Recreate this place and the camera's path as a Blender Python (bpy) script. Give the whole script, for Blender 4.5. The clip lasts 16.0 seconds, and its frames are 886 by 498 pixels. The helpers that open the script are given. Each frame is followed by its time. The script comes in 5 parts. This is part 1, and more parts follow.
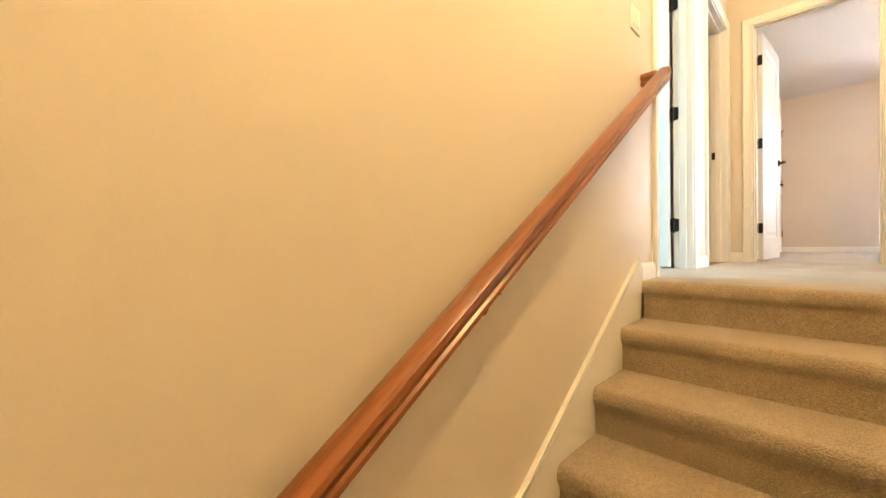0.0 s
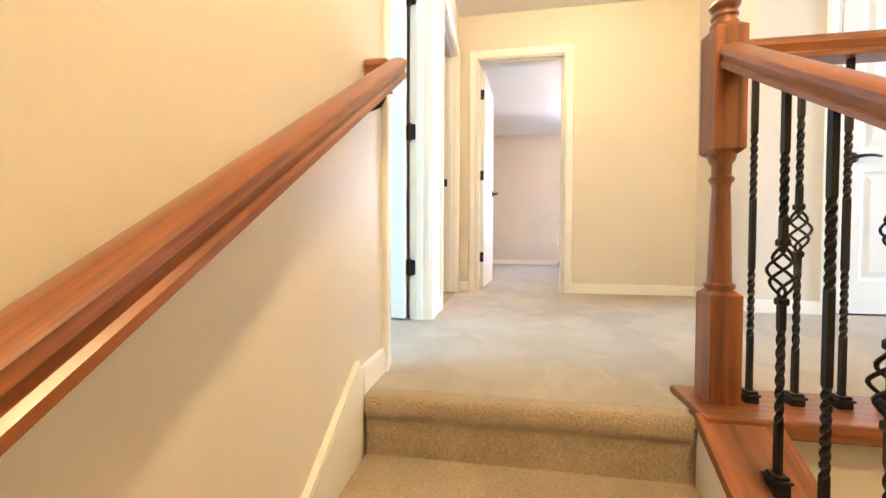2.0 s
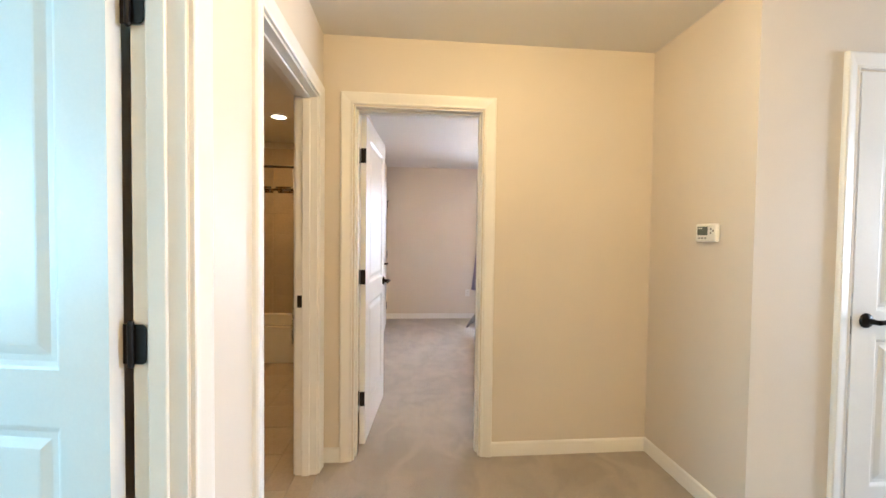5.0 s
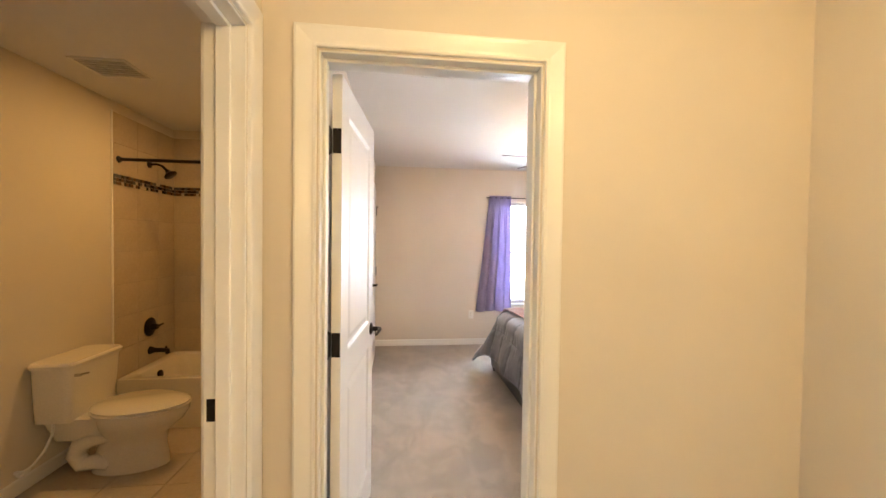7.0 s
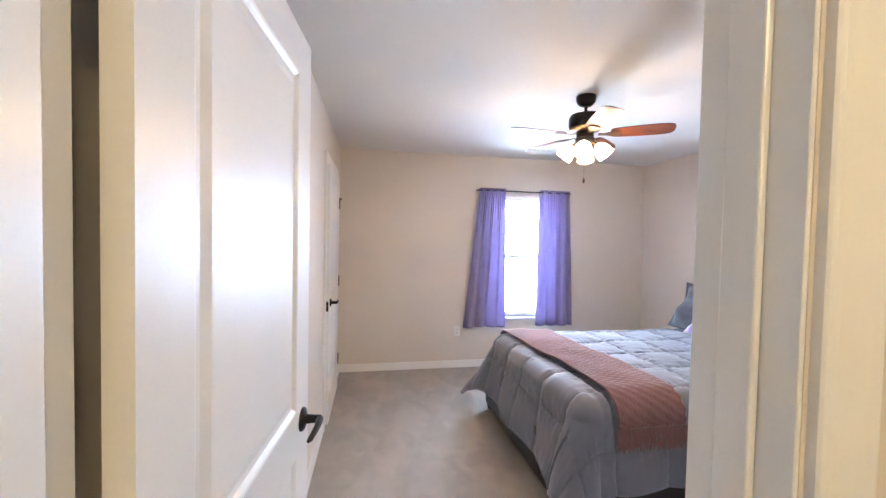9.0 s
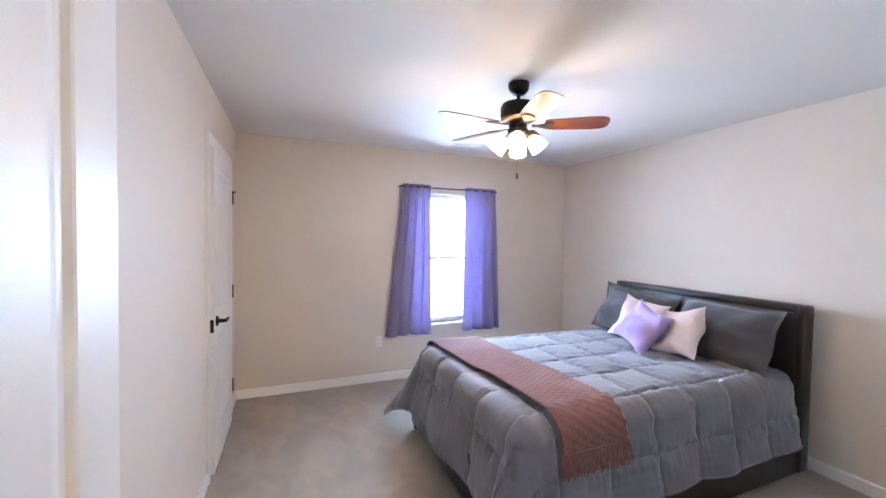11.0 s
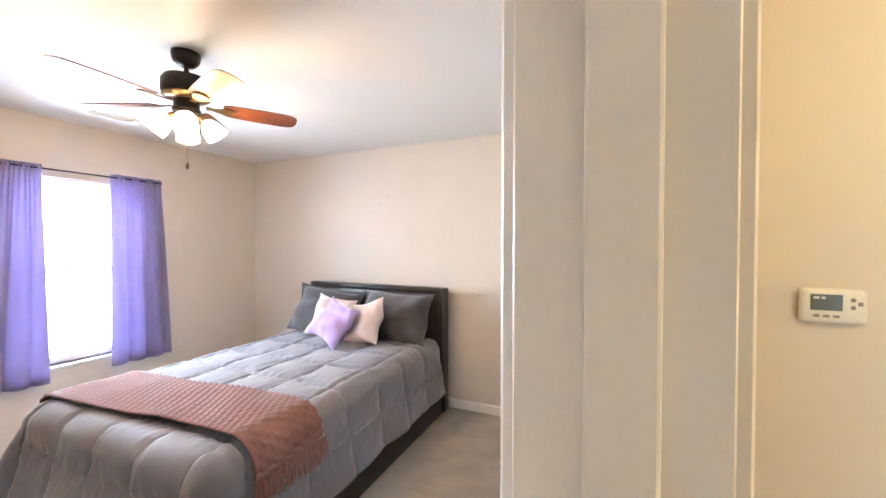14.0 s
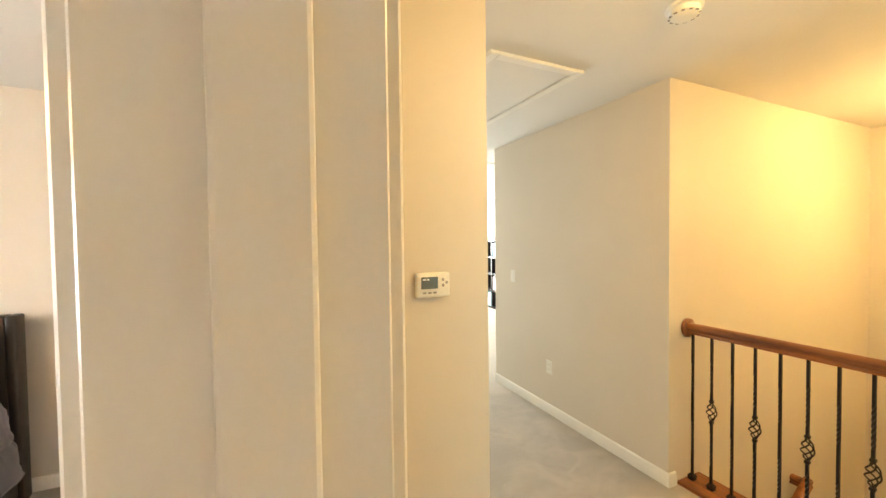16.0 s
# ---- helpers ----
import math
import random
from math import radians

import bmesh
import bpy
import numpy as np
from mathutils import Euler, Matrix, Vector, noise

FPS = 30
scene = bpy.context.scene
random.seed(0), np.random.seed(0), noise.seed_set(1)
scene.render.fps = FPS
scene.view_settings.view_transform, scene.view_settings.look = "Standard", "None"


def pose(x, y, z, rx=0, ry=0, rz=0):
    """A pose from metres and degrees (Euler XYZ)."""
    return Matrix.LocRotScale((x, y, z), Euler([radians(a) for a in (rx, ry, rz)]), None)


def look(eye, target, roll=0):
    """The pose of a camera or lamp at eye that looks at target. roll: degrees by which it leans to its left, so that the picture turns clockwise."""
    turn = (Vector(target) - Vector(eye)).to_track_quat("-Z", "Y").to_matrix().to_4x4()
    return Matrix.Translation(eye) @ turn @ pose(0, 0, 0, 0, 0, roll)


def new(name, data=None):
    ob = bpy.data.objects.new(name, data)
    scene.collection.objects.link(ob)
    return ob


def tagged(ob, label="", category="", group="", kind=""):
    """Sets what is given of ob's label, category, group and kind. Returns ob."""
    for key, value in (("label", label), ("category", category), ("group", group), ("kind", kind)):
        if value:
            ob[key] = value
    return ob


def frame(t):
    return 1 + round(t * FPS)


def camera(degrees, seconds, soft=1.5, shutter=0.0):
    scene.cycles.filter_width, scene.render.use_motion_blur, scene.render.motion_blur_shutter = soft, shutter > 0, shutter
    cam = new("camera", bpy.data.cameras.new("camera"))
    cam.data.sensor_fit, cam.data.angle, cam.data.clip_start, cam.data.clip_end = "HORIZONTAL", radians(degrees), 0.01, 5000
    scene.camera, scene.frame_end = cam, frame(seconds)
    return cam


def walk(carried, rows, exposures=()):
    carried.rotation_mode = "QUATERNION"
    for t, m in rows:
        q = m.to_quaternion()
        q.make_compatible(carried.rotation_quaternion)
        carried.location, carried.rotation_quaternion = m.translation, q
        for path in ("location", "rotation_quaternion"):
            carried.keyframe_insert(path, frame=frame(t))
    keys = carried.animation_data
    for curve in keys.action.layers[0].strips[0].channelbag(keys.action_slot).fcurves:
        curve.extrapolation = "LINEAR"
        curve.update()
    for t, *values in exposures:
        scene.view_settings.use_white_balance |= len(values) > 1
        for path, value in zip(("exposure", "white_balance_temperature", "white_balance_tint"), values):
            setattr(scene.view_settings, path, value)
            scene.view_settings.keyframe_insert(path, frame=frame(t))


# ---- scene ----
cam = camera(99.3, 16.0)
PATH = [
    (0, (0.621, -4.272, 0.179), (-0.806, -2.871, 0.159), -0.70),
    (0.5, (0.537, -4.159, 0.213), (-0.575, -2.497, 0.173), -0.90),
    (1, (0.486, -3.928, 0.218), (-0.300, -2.090, 0.170), -0.60),
    (1.5, (0.468, -3.617, 0.327), (-0.048, -1.685, 0.279), -0.10),
    (2, (0.409, -3.394, 0.451), (0.092, -1.420, 0.405), 0.21),
    (2.5, (0.410, -3.183, 0.574), (0.269, -1.188, 0.531), 0.26),
    (3, (0.442, -2.977, 0.747), (0.389, -0.978, 0.697), 0.40),
    (3.5, (0.460, -2.793, 0.900), (0.486, -0.794, 0.847), 0.51),
    (4, (0.513, -2.588, 1.011), (0.606, -0.591, 0.964), 0.61),
    (4.2, (0.510, -2.503, 1.074), (0.628, -0.508, 1.022), 0.61),
    (6.3, (0.456, -1.664, 1.459), (0.658, 0.325, 1.405), 0.83),
    (6.5, (0.440, -1.547, 1.457), (0.652, 0.442, 1.409), 0.81),
    (7, (0.438, -1.269, 1.446), (0.666, 0.717, 1.401), 0.76),
    (7.5, (0.465, -0.990, 1.452), (0.702, 0.995, 1.413), 0.82),
    (8, (0.464, -0.725, 1.445), (0.701, 1.261, 1.408), 0.95),
    (8.2, (0.463, -0.635, 1.454), (0.717, 1.348, 1.409), 1.05),
    (10.3, (0.572, -0.025, 1.508), (1.154, 1.888, 1.455), 0.90),
    (10.5, (0.584, -0.007, 1.506), (1.209, 1.893, 1.455), 0.90),
    (11, (0.574, 0.024, 1.507), (1.326, 1.876, 1.450), 0.90),
    (11.5, (0.580, 0.055, 1.508), (1.470, 1.845, 1.440), 0.90),
    (12, (0.632, 0.108, 1.508), (1.671, 1.816, 1.442), 0.80),
    (12.5, (0.705, 0.150, 1.506), (1.870, 1.775, 1.462), 0.70),
    (13, (0.733, 0.133, 1.499), (2.099, 1.593, 1.467), 0.58),
    (13.5, (0.720, 0.117, 1.498), (2.351, 1.275, 1.471), 0.37),
    (14, (0.640, 0.055, 1.510), (2.468, 0.865, 1.474), 0.05),
    (14.5, (0.635, 0.045, 1.507), (2.601, 0.410, 1.481), -0.30),
    (15, (0.671, 0.052, 1.511), (2.670, -0.024, 1.476), -0.50),
    (15.5, (0.694, 0.051, 1.508), (2.637, -0.419, 1.474), -0.80),
    (16, (0.709, 0.046, 1.509), (2.529, -0.785, 1.456), -0.70),
]
walk(cam, [(t, look(eye, target, roll)) for t, eye, target, roll in PATH],
     [(0, 1.24, 6250, 10), (1.0, 1.18, 6200, 10), (2.0, 1.32, 5520, 10), (3.5, 1.00, 5300, 10), (4.2, 0.85, 5200, 10), (6.3, 0.68, 6500, 10), (7.0, 0.84, 6200, 10),
      (8.2, 0.76, 5550, 10), (10.3, 0.54, 5050, 10), (12.0, 0.62, 5080, 10), (13.0, 0.84, 5200, 10), (13.5, 0.90, 5500, 10), (15.0, 0.86, 6800, 7), (16.0, 0.88, 7400, 6)])

# ---- light ----
world = bpy.data.worlds.new("sky")
scene.world = world
world.use_nodes = True
wn = world.node_tree
sky = wn.nodes.new("ShaderNodeTexSky")
sky.sky_type = "NISHITA"
sky.sun_disc = False
sky.sun_elevation, sky.sun_rotation = radians(42), radians(180)
wn.links.new(sky.outputs[0], wn.nodes["Background"].inputs[0])
wn.nodes["Background"].inputs[1].default_value = 0.12


def lamp(name, kind, m, energy, color, size=0.1, size_y=None):
    data = bpy.data.lights.new(name, kind)
    data.energy, data.color = energy, color
    if kind == "AREA":
        data.size = size
        if size_y:
            data.shape, data.size_y = "RECTANGLE", size_y
    elif kind == "SUN":
        data.angle = radians(size)
    else:
        data.shadow_soft_size = size
    ob = new(name, data)
    ob.matrix_world = m
    return ob


WARM = (1.0, 0.66, 0.27)
DAY = (0.80, 0.90, 1.0)
lamp("sun", "SUN", pose(0, 0, 20, 48, 0, 20), 3.0, (1.0, 0.95, 0.88), 0.6)
# daylight in the openings of the windows
lamp("window_daylight", "AREA", pose(2.21, 4.32, 1.40, -60, 0, 0), 135, DAY, 0.85, 1.4)
lamp("bedroom_daylight", "AREA", pose(-3.50, -2.6, 1.45, 0, -90, 0), 62, (0.42, 0.82, 1.0), 1.3, 1.5)
lamp("loft_daylight", "AREA", pose(9.45, -2.5, 1.45, 0, 90, 0), 270, DAY, 1.6, 1.4)
# warm lamps: stairwell, landing, bathroom
H_CAN = 2.428
lamp("stairwell_bulb", "POINT", pose(1.02, -3.70, 2.12), 46, WARM, 0.07)
lamp("landing_bulb", "POINT", pose(0.98, -1.20, 2.28), 17, WARM, 0.09)
lamp("bathroom_bulb", "AREA", pose(-0.76, 1.52, H_CAN), 7.5, (1.0, 0.53, 0.14), 0.12)

# ---- materials ----


def material(name, color, rough=0.5, metal=0.0, var=0.06, scale=3.0, fine=120.0, bump=0.1, depth=0.002, fine_var=0.04, coat=0.0, sheen=0.0):
    """Base colour varied at two scales, with a fine relief."""
    m = bpy.data.materials.new(name)
    m.use_nodes = True
    nt = m.node_tree
    b = nt.nodes["Principled BSDF"]
    co = nt.nodes.new("ShaderNodeTexCoord")
    n1, n2 = nt.nodes.new("ShaderNodeTexNoise"), nt.nodes.new("ShaderNodeTexNoise")
    n1.inputs["Scale"].default_value, n1.inputs["Detail"].default_value = scale, 4
    n2.inputs["Scale"].default_value, n2.inputs["Detail"].default_value = fine, 3
    for n in (n1, n2):
        nt.links.new(co.outputs["Object"], n.inputs["Vector"])
    mixes = []
    prev = None
    for n, v in ((n1, var), (n2, fine_var)):
        r = nt.nodes.new("ShaderNodeMapRange")
        r.inputs["From Min"].default_value, r.inputs["From Max"].default_value = 0.3, 0.7
        r.inputs["To Min"].default_value, r.inputs["To Max"].default_value = 1 - v, 1 + v
        nt.links.new(n.outputs["Fac"], r.inputs["Value"])
        mul = nt.nodes.new("ShaderNodeVectorMath")
        mul.operation = "SCALE"
        if prev is None:
            mul.inputs[0].default_value = color
        else:
            nt.links.new(prev.outputs[0], mul.inputs[0])
        nt.links.new(r.outputs[0], mul.inputs["Scale"])
        prev = mul
    nt.links.new(prev.outputs[0], b.inputs["Base Color"])
    b.inputs["Roughness"].default_value, b.inputs["Metallic"].default_value = rough, metal
    b.inputs["Coat Weight"].default_value = coat
    b.inputs["Sheen Weight"].default_value = sheen
    if bump:
        bp = nt.nodes.new("ShaderNodeBump")
        bp.inputs["Strength"].default_value, bp.inputs["Distance"].default_value = bump, depth
        nt.links.new(n2.outputs["Fac"], bp.inputs["Height"])
        nt.links.new(bp.outputs[0], b.inputs["Normal"])
    return m


def glow(name, color, strength):
    m = bpy.data.materials.new(name)
    m.use_nodes = True
    b = m.node_tree.nodes["Principled BSDF"]
    b.inputs["Base Color"].default_value = (*color, 1)
    b.inputs["Emission Color"].default_value = (*color, 1)
    b.inputs["Emission Strength"].default_value = strength
    return m


def wood(name, dark, light, rough=0.3, scale=(9, 9, 1.2), slope=0.0):
    """Stained oak: long grain along one axis of the object."""
    m = bpy.data.materials.new(name)
    m.use_nodes = True
    nt = m.node_tree
    b = nt.nodes["Principled BSDF"]
    co, mp = nt.nodes.new("ShaderNodeTexCoord"), nt.nodes.new("ShaderNodeMapping")
    mp.vector_type = "TEXTURE"
    mp.inputs["Scale"].default_value = [1 / s for s in scale]
    mp.inputs["Rotation"].default_value = (slope, 0, 0)
    nt.links.new(co.outputs["Object"], mp.inputs["Vector"])
    n1, n2 = nt.nodes.new("ShaderNodeTexNoise"), nt.nodes.new("ShaderNodeTexNoise")
    n1.inputs["Scale"].default_value, n1.inputs["Detail"].default_value, n1.inputs["Distortion"].default_value = 3.0, 6, 0.35
    n2.inputs["Scale"].default_value, n2.inputs["Detail"].default_value = 26.0, 4
    for n in (n1, n2):
        nt.links.new(mp.outputs[0], n.inputs["Vector"])
    mx = nt.nodes.new("ShaderNodeMath")
    mx.operation = "MULTIPLY_ADD"
    mx.inputs[1].default_value = 0.45
    nt.links.new(n2.outputs["Fac"], mx.inputs[0])
    nt.links.new(n1.outputs["Fac"], mx.inputs[2])
    ramp = nt.nodes.new("ShaderNodeValToRGB")
    ramp.color_ramp.elements[0].position, ramp.color_ramp.elements[1].position = 0.48, 0.82
    ramp.color_ramp.elements[0].color, ramp.color_ramp.elements[1].color = (*dark, 1), (*light, 1)
    nt.links.new(mx.outputs[0], ramp.inputs[0])
    nt.links.new(ramp.outputs[0], b.inputs["Base Color"])
    b.inputs["Roughness"].default_value = rough
    b.inputs["Coat Weight"].default_value, b.inputs["Coat Roughness"].default_value = 0.22, 0.22
    bp = nt.nodes.new("ShaderNodeBump")
    bp.inputs["Strength"].default_value, bp.inputs["Distance"].default_value = 0.12, 0.001
    nt.links.new(mx.outputs[0], bp.inputs["Height"])
    nt.links.new(bp.outputs[0], b.inputs["Normal"])
    return m


PAINT = material("greige_wall_paint", (0.67, 0.613, 0.535), 0.55, var=0.03, scale=1.2, fine=260, fine_var=0.015, bump=0.06)
CEIL = material("flat_ceiling_paint", (0.74, 0.73, 0.71), 0.9, var=0.025, scale=0.9, fine=180, fine_var=0.02, bump=0.12)
TRIM = material("white_gloss_trim", (0.80, 0.79, 0.76), 0.28, var=0.02, scale=5, fine=200, fine_var=0.01, bump=0.0, depth=0.001)
DOOR = material("white_satin_door_paint", (0.80, 0.80, 0.79), 0.32, var=0.02, scale=4, fine=160, fine_var=0.012, bump=0.05, depth=0.001)
BRONZE = material("oil_rubbed_bronze", (0.022, 0.018, 0.016), 0.38, 0.7, var=0.2, scale=30, fine=300, bump=0.05, depth=0.0005)
IRON = material("black_wrought_iron", (0.016, 0.015, 0.015), 0.42, 0.5, var=0.2, scale=20, fine=250, bump=0.15, depth=0.0006)
OAK = wood("stained_oak_upright", (0.100, 0.028, 0.009), (0.27, 0.092, 0.030), scale=(15, 15, 0.7))
OAK_X = wood("stained_oak_across", (0.100, 0.028, 0.009), (0.27, 0.092, 0.030), scale=(0.7, 15, 15))
OAK_Y = wood("stained_oak_along", (0.100, 0.028, 0.009), (0.27, 0.092, 0.030), scale=(15, 0.7, 15))
OAK_S = wood("stained_oak_sloping", (0.100, 0.028, 0.009), (0.27, 0.092, 0.030), scale=(15, 0.7, 15), slope=math.atan(0.178 / 0.27))
PLASTIC = material("white_plastic", (0.78, 0.77, 0.73), 0.35, var=0.01, bump=0.0)
DARK = material("dark_recess", (0.02, 0.02, 0.022), 0.6, bump=0.0)
PORCELAIN = material("cream_porcelain", (0.78, 0.74, 0.66), 0.12, var=0.01, bump=0.0, coat=0.5)


def carpet_material(name, color, streak):
    """Cut pile: flecked yarn ends, fine relief, and soft wedges left by a vacuum cleaner."""
    m = material(name, color, 0.95, var=0.05, scale=1.6, fine=190, fine_var=0.25, bump=1.0, depth=0.008, sheen=0.2)
    nt = m.node_tree
    b = nt.nodes["Principled BSDF"]
    old = b.inputs["Base Color"].links[0].from_socket
    co, mp, vo, bend = nt.nodes.new("ShaderNodeTexCoord"), nt.nodes.new("ShaderNodeMapping"), nt.nodes.new("ShaderNodeTexNoise"), nt.nodes.new("ShaderNodeTexNoise")
    mp.inputs["Scale"].default_value = (1.0, 0.6, 1.0)
    mp.inputs["Rotation"].default_value = (0, 0, 0.35)
    bend.inputs["Scale"].default_value, bend.inputs["Detail"].default_value = 3.0, 3
    add = nt.nodes.new("ShaderNodeVectorMath")
    add.operation = "MULTIPLY_ADD"
    add.inputs[1].default_value = (0.34, 0.34, 0.34)
    nt.links.new(co.outputs["Object"], bend.inputs["Vector"])
    nt.links.new(bend.outputs["Color"], add.inputs[0])
    nt.links.new(co.outputs["Object"], add.inputs[2])
    nt.links.new(add.outputs[0], mp.inputs[0])
    vo.inputs["Scale"].default_value, vo.inputs["Detail"].default_value, vo.inputs["Distortion"].default_value = 5.5, 5, 0.8
    nt.links.new(mp.outputs[0], vo.inputs["Vector"])
    r = nt.nodes.new("ShaderNodeMapRange")
    r.inputs["From Min"].default_value, r.inputs["From Max"].default_value = 0.40, 0.60
    r.inputs["To Min"].default_value, r.inputs["To Max"].default_value = 1 - streak, 1 + streak
    nt.links.new(vo.outputs["Fac"], r.inputs["Value"])
    v = nt.nodes.new("ShaderNodeVectorMath")
    v.operation = "SCALE"
    nt.links.new(old, v.inputs[0])
    nt.links.new(r.outputs[0], v.inputs["Scale"])
    nt.links.new(v.outputs[0], b.inputs["Base Color"])
    return m


CARPET = carpet_material("beige_cut_pile_carpet", (0.41, 0.36, 0.30), 0.085)
STAIR_CARPET = carpet_material("worn_stair_carpet", (0.39, 0.31, 0.215), 0.05)

# ---- mesh helpers ----


def part(name, bm, mat, parent=None, label="", smooth=False):
    """Links a bmesh as one mesh object, under a thing or part if one is given."""
    bmesh.ops.recalc_face_normals(bm, faces=bm.faces)
    me = bpy.data.meshes.new(name)
    bm.to_mesh(me)
    bm.free()
    if smooth:
        me.polygons.foreach_set("use_smooth", [True] * len(me.polygons))
        me.set_sharp_from_angle(angle=radians(40))
    me.materials.append(mat)
    ob = new(name, me)
    if parent:
        ob.parent = parent
    if label:
        ob["label"] = label
    return ob


def empty(name, m=None, label="", category="", group="", kind=""):
    ob = new(name)
    ob.empty_display_size = 0.1
    if m is not None:
        ob.matrix_basis = m
    return tagged(ob, label, category, group, kind)


def share(ob, m, parent=None):
    """Another object on the same mesh."""
    o = ob.copy()
    scene.collection.objects.link(o)
    o.parent = parent if parent else ob.parent
    o.matrix_basis = m
    return o


def box(bm, a, b, bevel=0.0, segs=2):
    (x0, y0, z0), (x1, y1, z1) = a, b
    v = [bm.verts.new(c) for c in ((x0, y0, z0), (x1, y0, z0), (x1, y1, z0), (x0, y1, z0), (x0, y0, z1), (x1, y0, z1), (x1, y1, z1), (x0, y1, z1))]
    f = [bm.faces.new([v[i] for i in q]) for q in ((0, 3, 2, 1), (4, 5, 6, 7), (0, 1, 5, 4), (1, 2, 6, 5), (2, 3, 7, 6), (3, 0, 4, 7))]
    if bevel:
        e = {ed for fa in f for ed in fa.edges}
        bmesh.ops.bevel(bm, geom=list(e), offset=bevel, segments=segs, profile=0.5, affect="EDGES")
    return bm


def ring(bm, pts):
    return [bm.verts.new(p) for p in pts]


def loft(bm, rings, closed=True, caps=True):
    """Skins a list of rings of vertices."""
    n = len(rings[0])
    for a, b in zip(rings, rings[1:]):
        for i in range(n if closed else n - 1):
            j = (i + 1) % n
            bm.faces.new((a[i], a[j], b[j], b[i]))
    if caps:
        bm.faces.new(list(reversed(rings[0])))
        bm.faces.new(rings[-1])
    return bm


def tube(bm, pts, radii, seg=10, caps=True):
    """A round tube along points."""
    pts = [Vector(p) for p in pts]
    if not hasattr(radii, "__len__"):
        radii = [radii] * len(pts)
    rings, side = [], None
    for i, p in enumerate(pts):
        d = (pts[min(i + 1, len(pts) - 1)] - pts[max(i - 1, 0)]).normalized()
        if side is None:
            side = d.orthogonal().normalized()
        side = (side - d * side.dot(d)).normalized()
        up = d.cross(side)
        rings.append(ring(bm, [p + radii[i] * (math.cos(2 * math.pi * k / seg) * side + math.sin(2 * math.pi * k / seg) * up) for k in range(seg)]))
    return loft(bm, rings, True, caps)


def lathe(bm, profile, centre=(0, 0, 0), seg=24, caps=True):
    """Turns (radius, height) pairs round the vertical through centre."""
    cx, cy, cz = centre
    rings = [ring(bm, [(cx + r * math.cos(2 * math.pi * k / seg), cy + r * math.sin(2 * math.pi * k / seg), cz + z) for k in range(seg)]) for r, z in profile]
    return loft(bm, rings, True, caps)


def prism(bm, outline, axis, a, b):
    """Extrudes an outline of pairs along an axis from a to b."""
    def put(u, v, w):
        return {"x": (w, u, v), "y": (u, w, v), "z": (u, v, w)}[axis]
    return loft(bm, [ring(bm, [put(u, v, a) for u, v in outline]), ring(bm, [put(u, v, b) for u, v in outline])])


def wall(name, axis, p0, p1, a0, a1, z0, z1, holes=(), mat=None, label="painted drywall wall"):
    """A wall of thickness p0..p1 across axis, from a0 to a1 along it, with holes (a, b, low, high) through it."""
    bm = bmesh.new()

    def put(s, t, lo, hi):
        if t - s > 1e-4 and hi - lo > 1e-4:
            box(bm, (p0, s, lo) if axis == "x" else (s, p0, lo), (p1, t, hi) if axis == "x" else (t, p1, hi))
    at = a0
    for s, t, lo, hi in sorted(holes):
        put(at, s, z0, z1)
        put(s, t, z0, lo)
        put(s, t, hi, z1)
        at = t
    put(at, a1, z0, z1)
    return tagged(part(name, bm, mat or PAINT), label, "wall", kind="structure")


# frames of openings: local x along the wall, local y out of it towards the viewer, z up
def facing(x, y, way):
    """A frame at (x, y) on a wall that faces way: '-y', '+y', '+x' or '-x'; its local y axis points into the wall."""
    return pose(x, y, 0, 0, 0, {"-y": 0, "+x": 90, "+y": 180, "-x": -90}[way])


CASING = ((0.0, 0.0), (0.0, 0.010), (0.003, 0.0125), (0.008, 0.0125), (0.013, 0.0105), (0.020, 0.0115), (0.036, 0.016), (0.050, 0.0195), (0.060, 0.021), (0.066, 0.019), (0.069, 0.012), (0.069, 0.0))


def casing(parent, m, w, h, reveal=0.006, name="casing"):
    """Moulded casing round an opening w wide and h high whose left foot is the frame's origin."""
    bm = bmesh.new()
    rings = []
    for cx, cz, sx, sz in ((0, 0, -1, 0), (0, h, -1, 1), (w, h, 1, 1), (w, 0, 1, 0)):
        rings.append(ring(bm, [(cx + sx * (u + reveal) if sx else cx, -v, cz + sz * (u + reveal)) for u, v in CASING]))
    loft(bm, rings)
    bm.transform(m)
    return part(name, bm, TRIM, parent)


def jamb(parent, m, w, h, depth, t=0.018, stop_at=None):
    """Lining of an opening, with its door stop."""
    for n, a, b in (("jamb", (0, 0, 0), (t, depth, h)), ("jamb", (w - t, 0, 0), (w, depth, h)), ("head_jamb", (t, 0, h - t), (w - t, depth, h))):
        bm = bmesh.new()
        box(bm, a, b, 0.0015, 1)
        bm.transform(m)
        part(n, bm, TRIM, parent)
    if stop_at is not None:
        s0, s1 = stop_at
        for a, b in (((t, s0, 0), (t + 0.011, s1, h - t)), ((w - t - 0.011, s0, 0), (w - t, s1, h - t)), ((t + 0.011, s0, h - t - 0.011), (w - t - 0.011, s1, h - t))):
            bm = bmesh.new()
            box(bm, a, b, 0.003, 2)
            bm.transform(m)
            part("door_stop", bm, TRIM, parent)


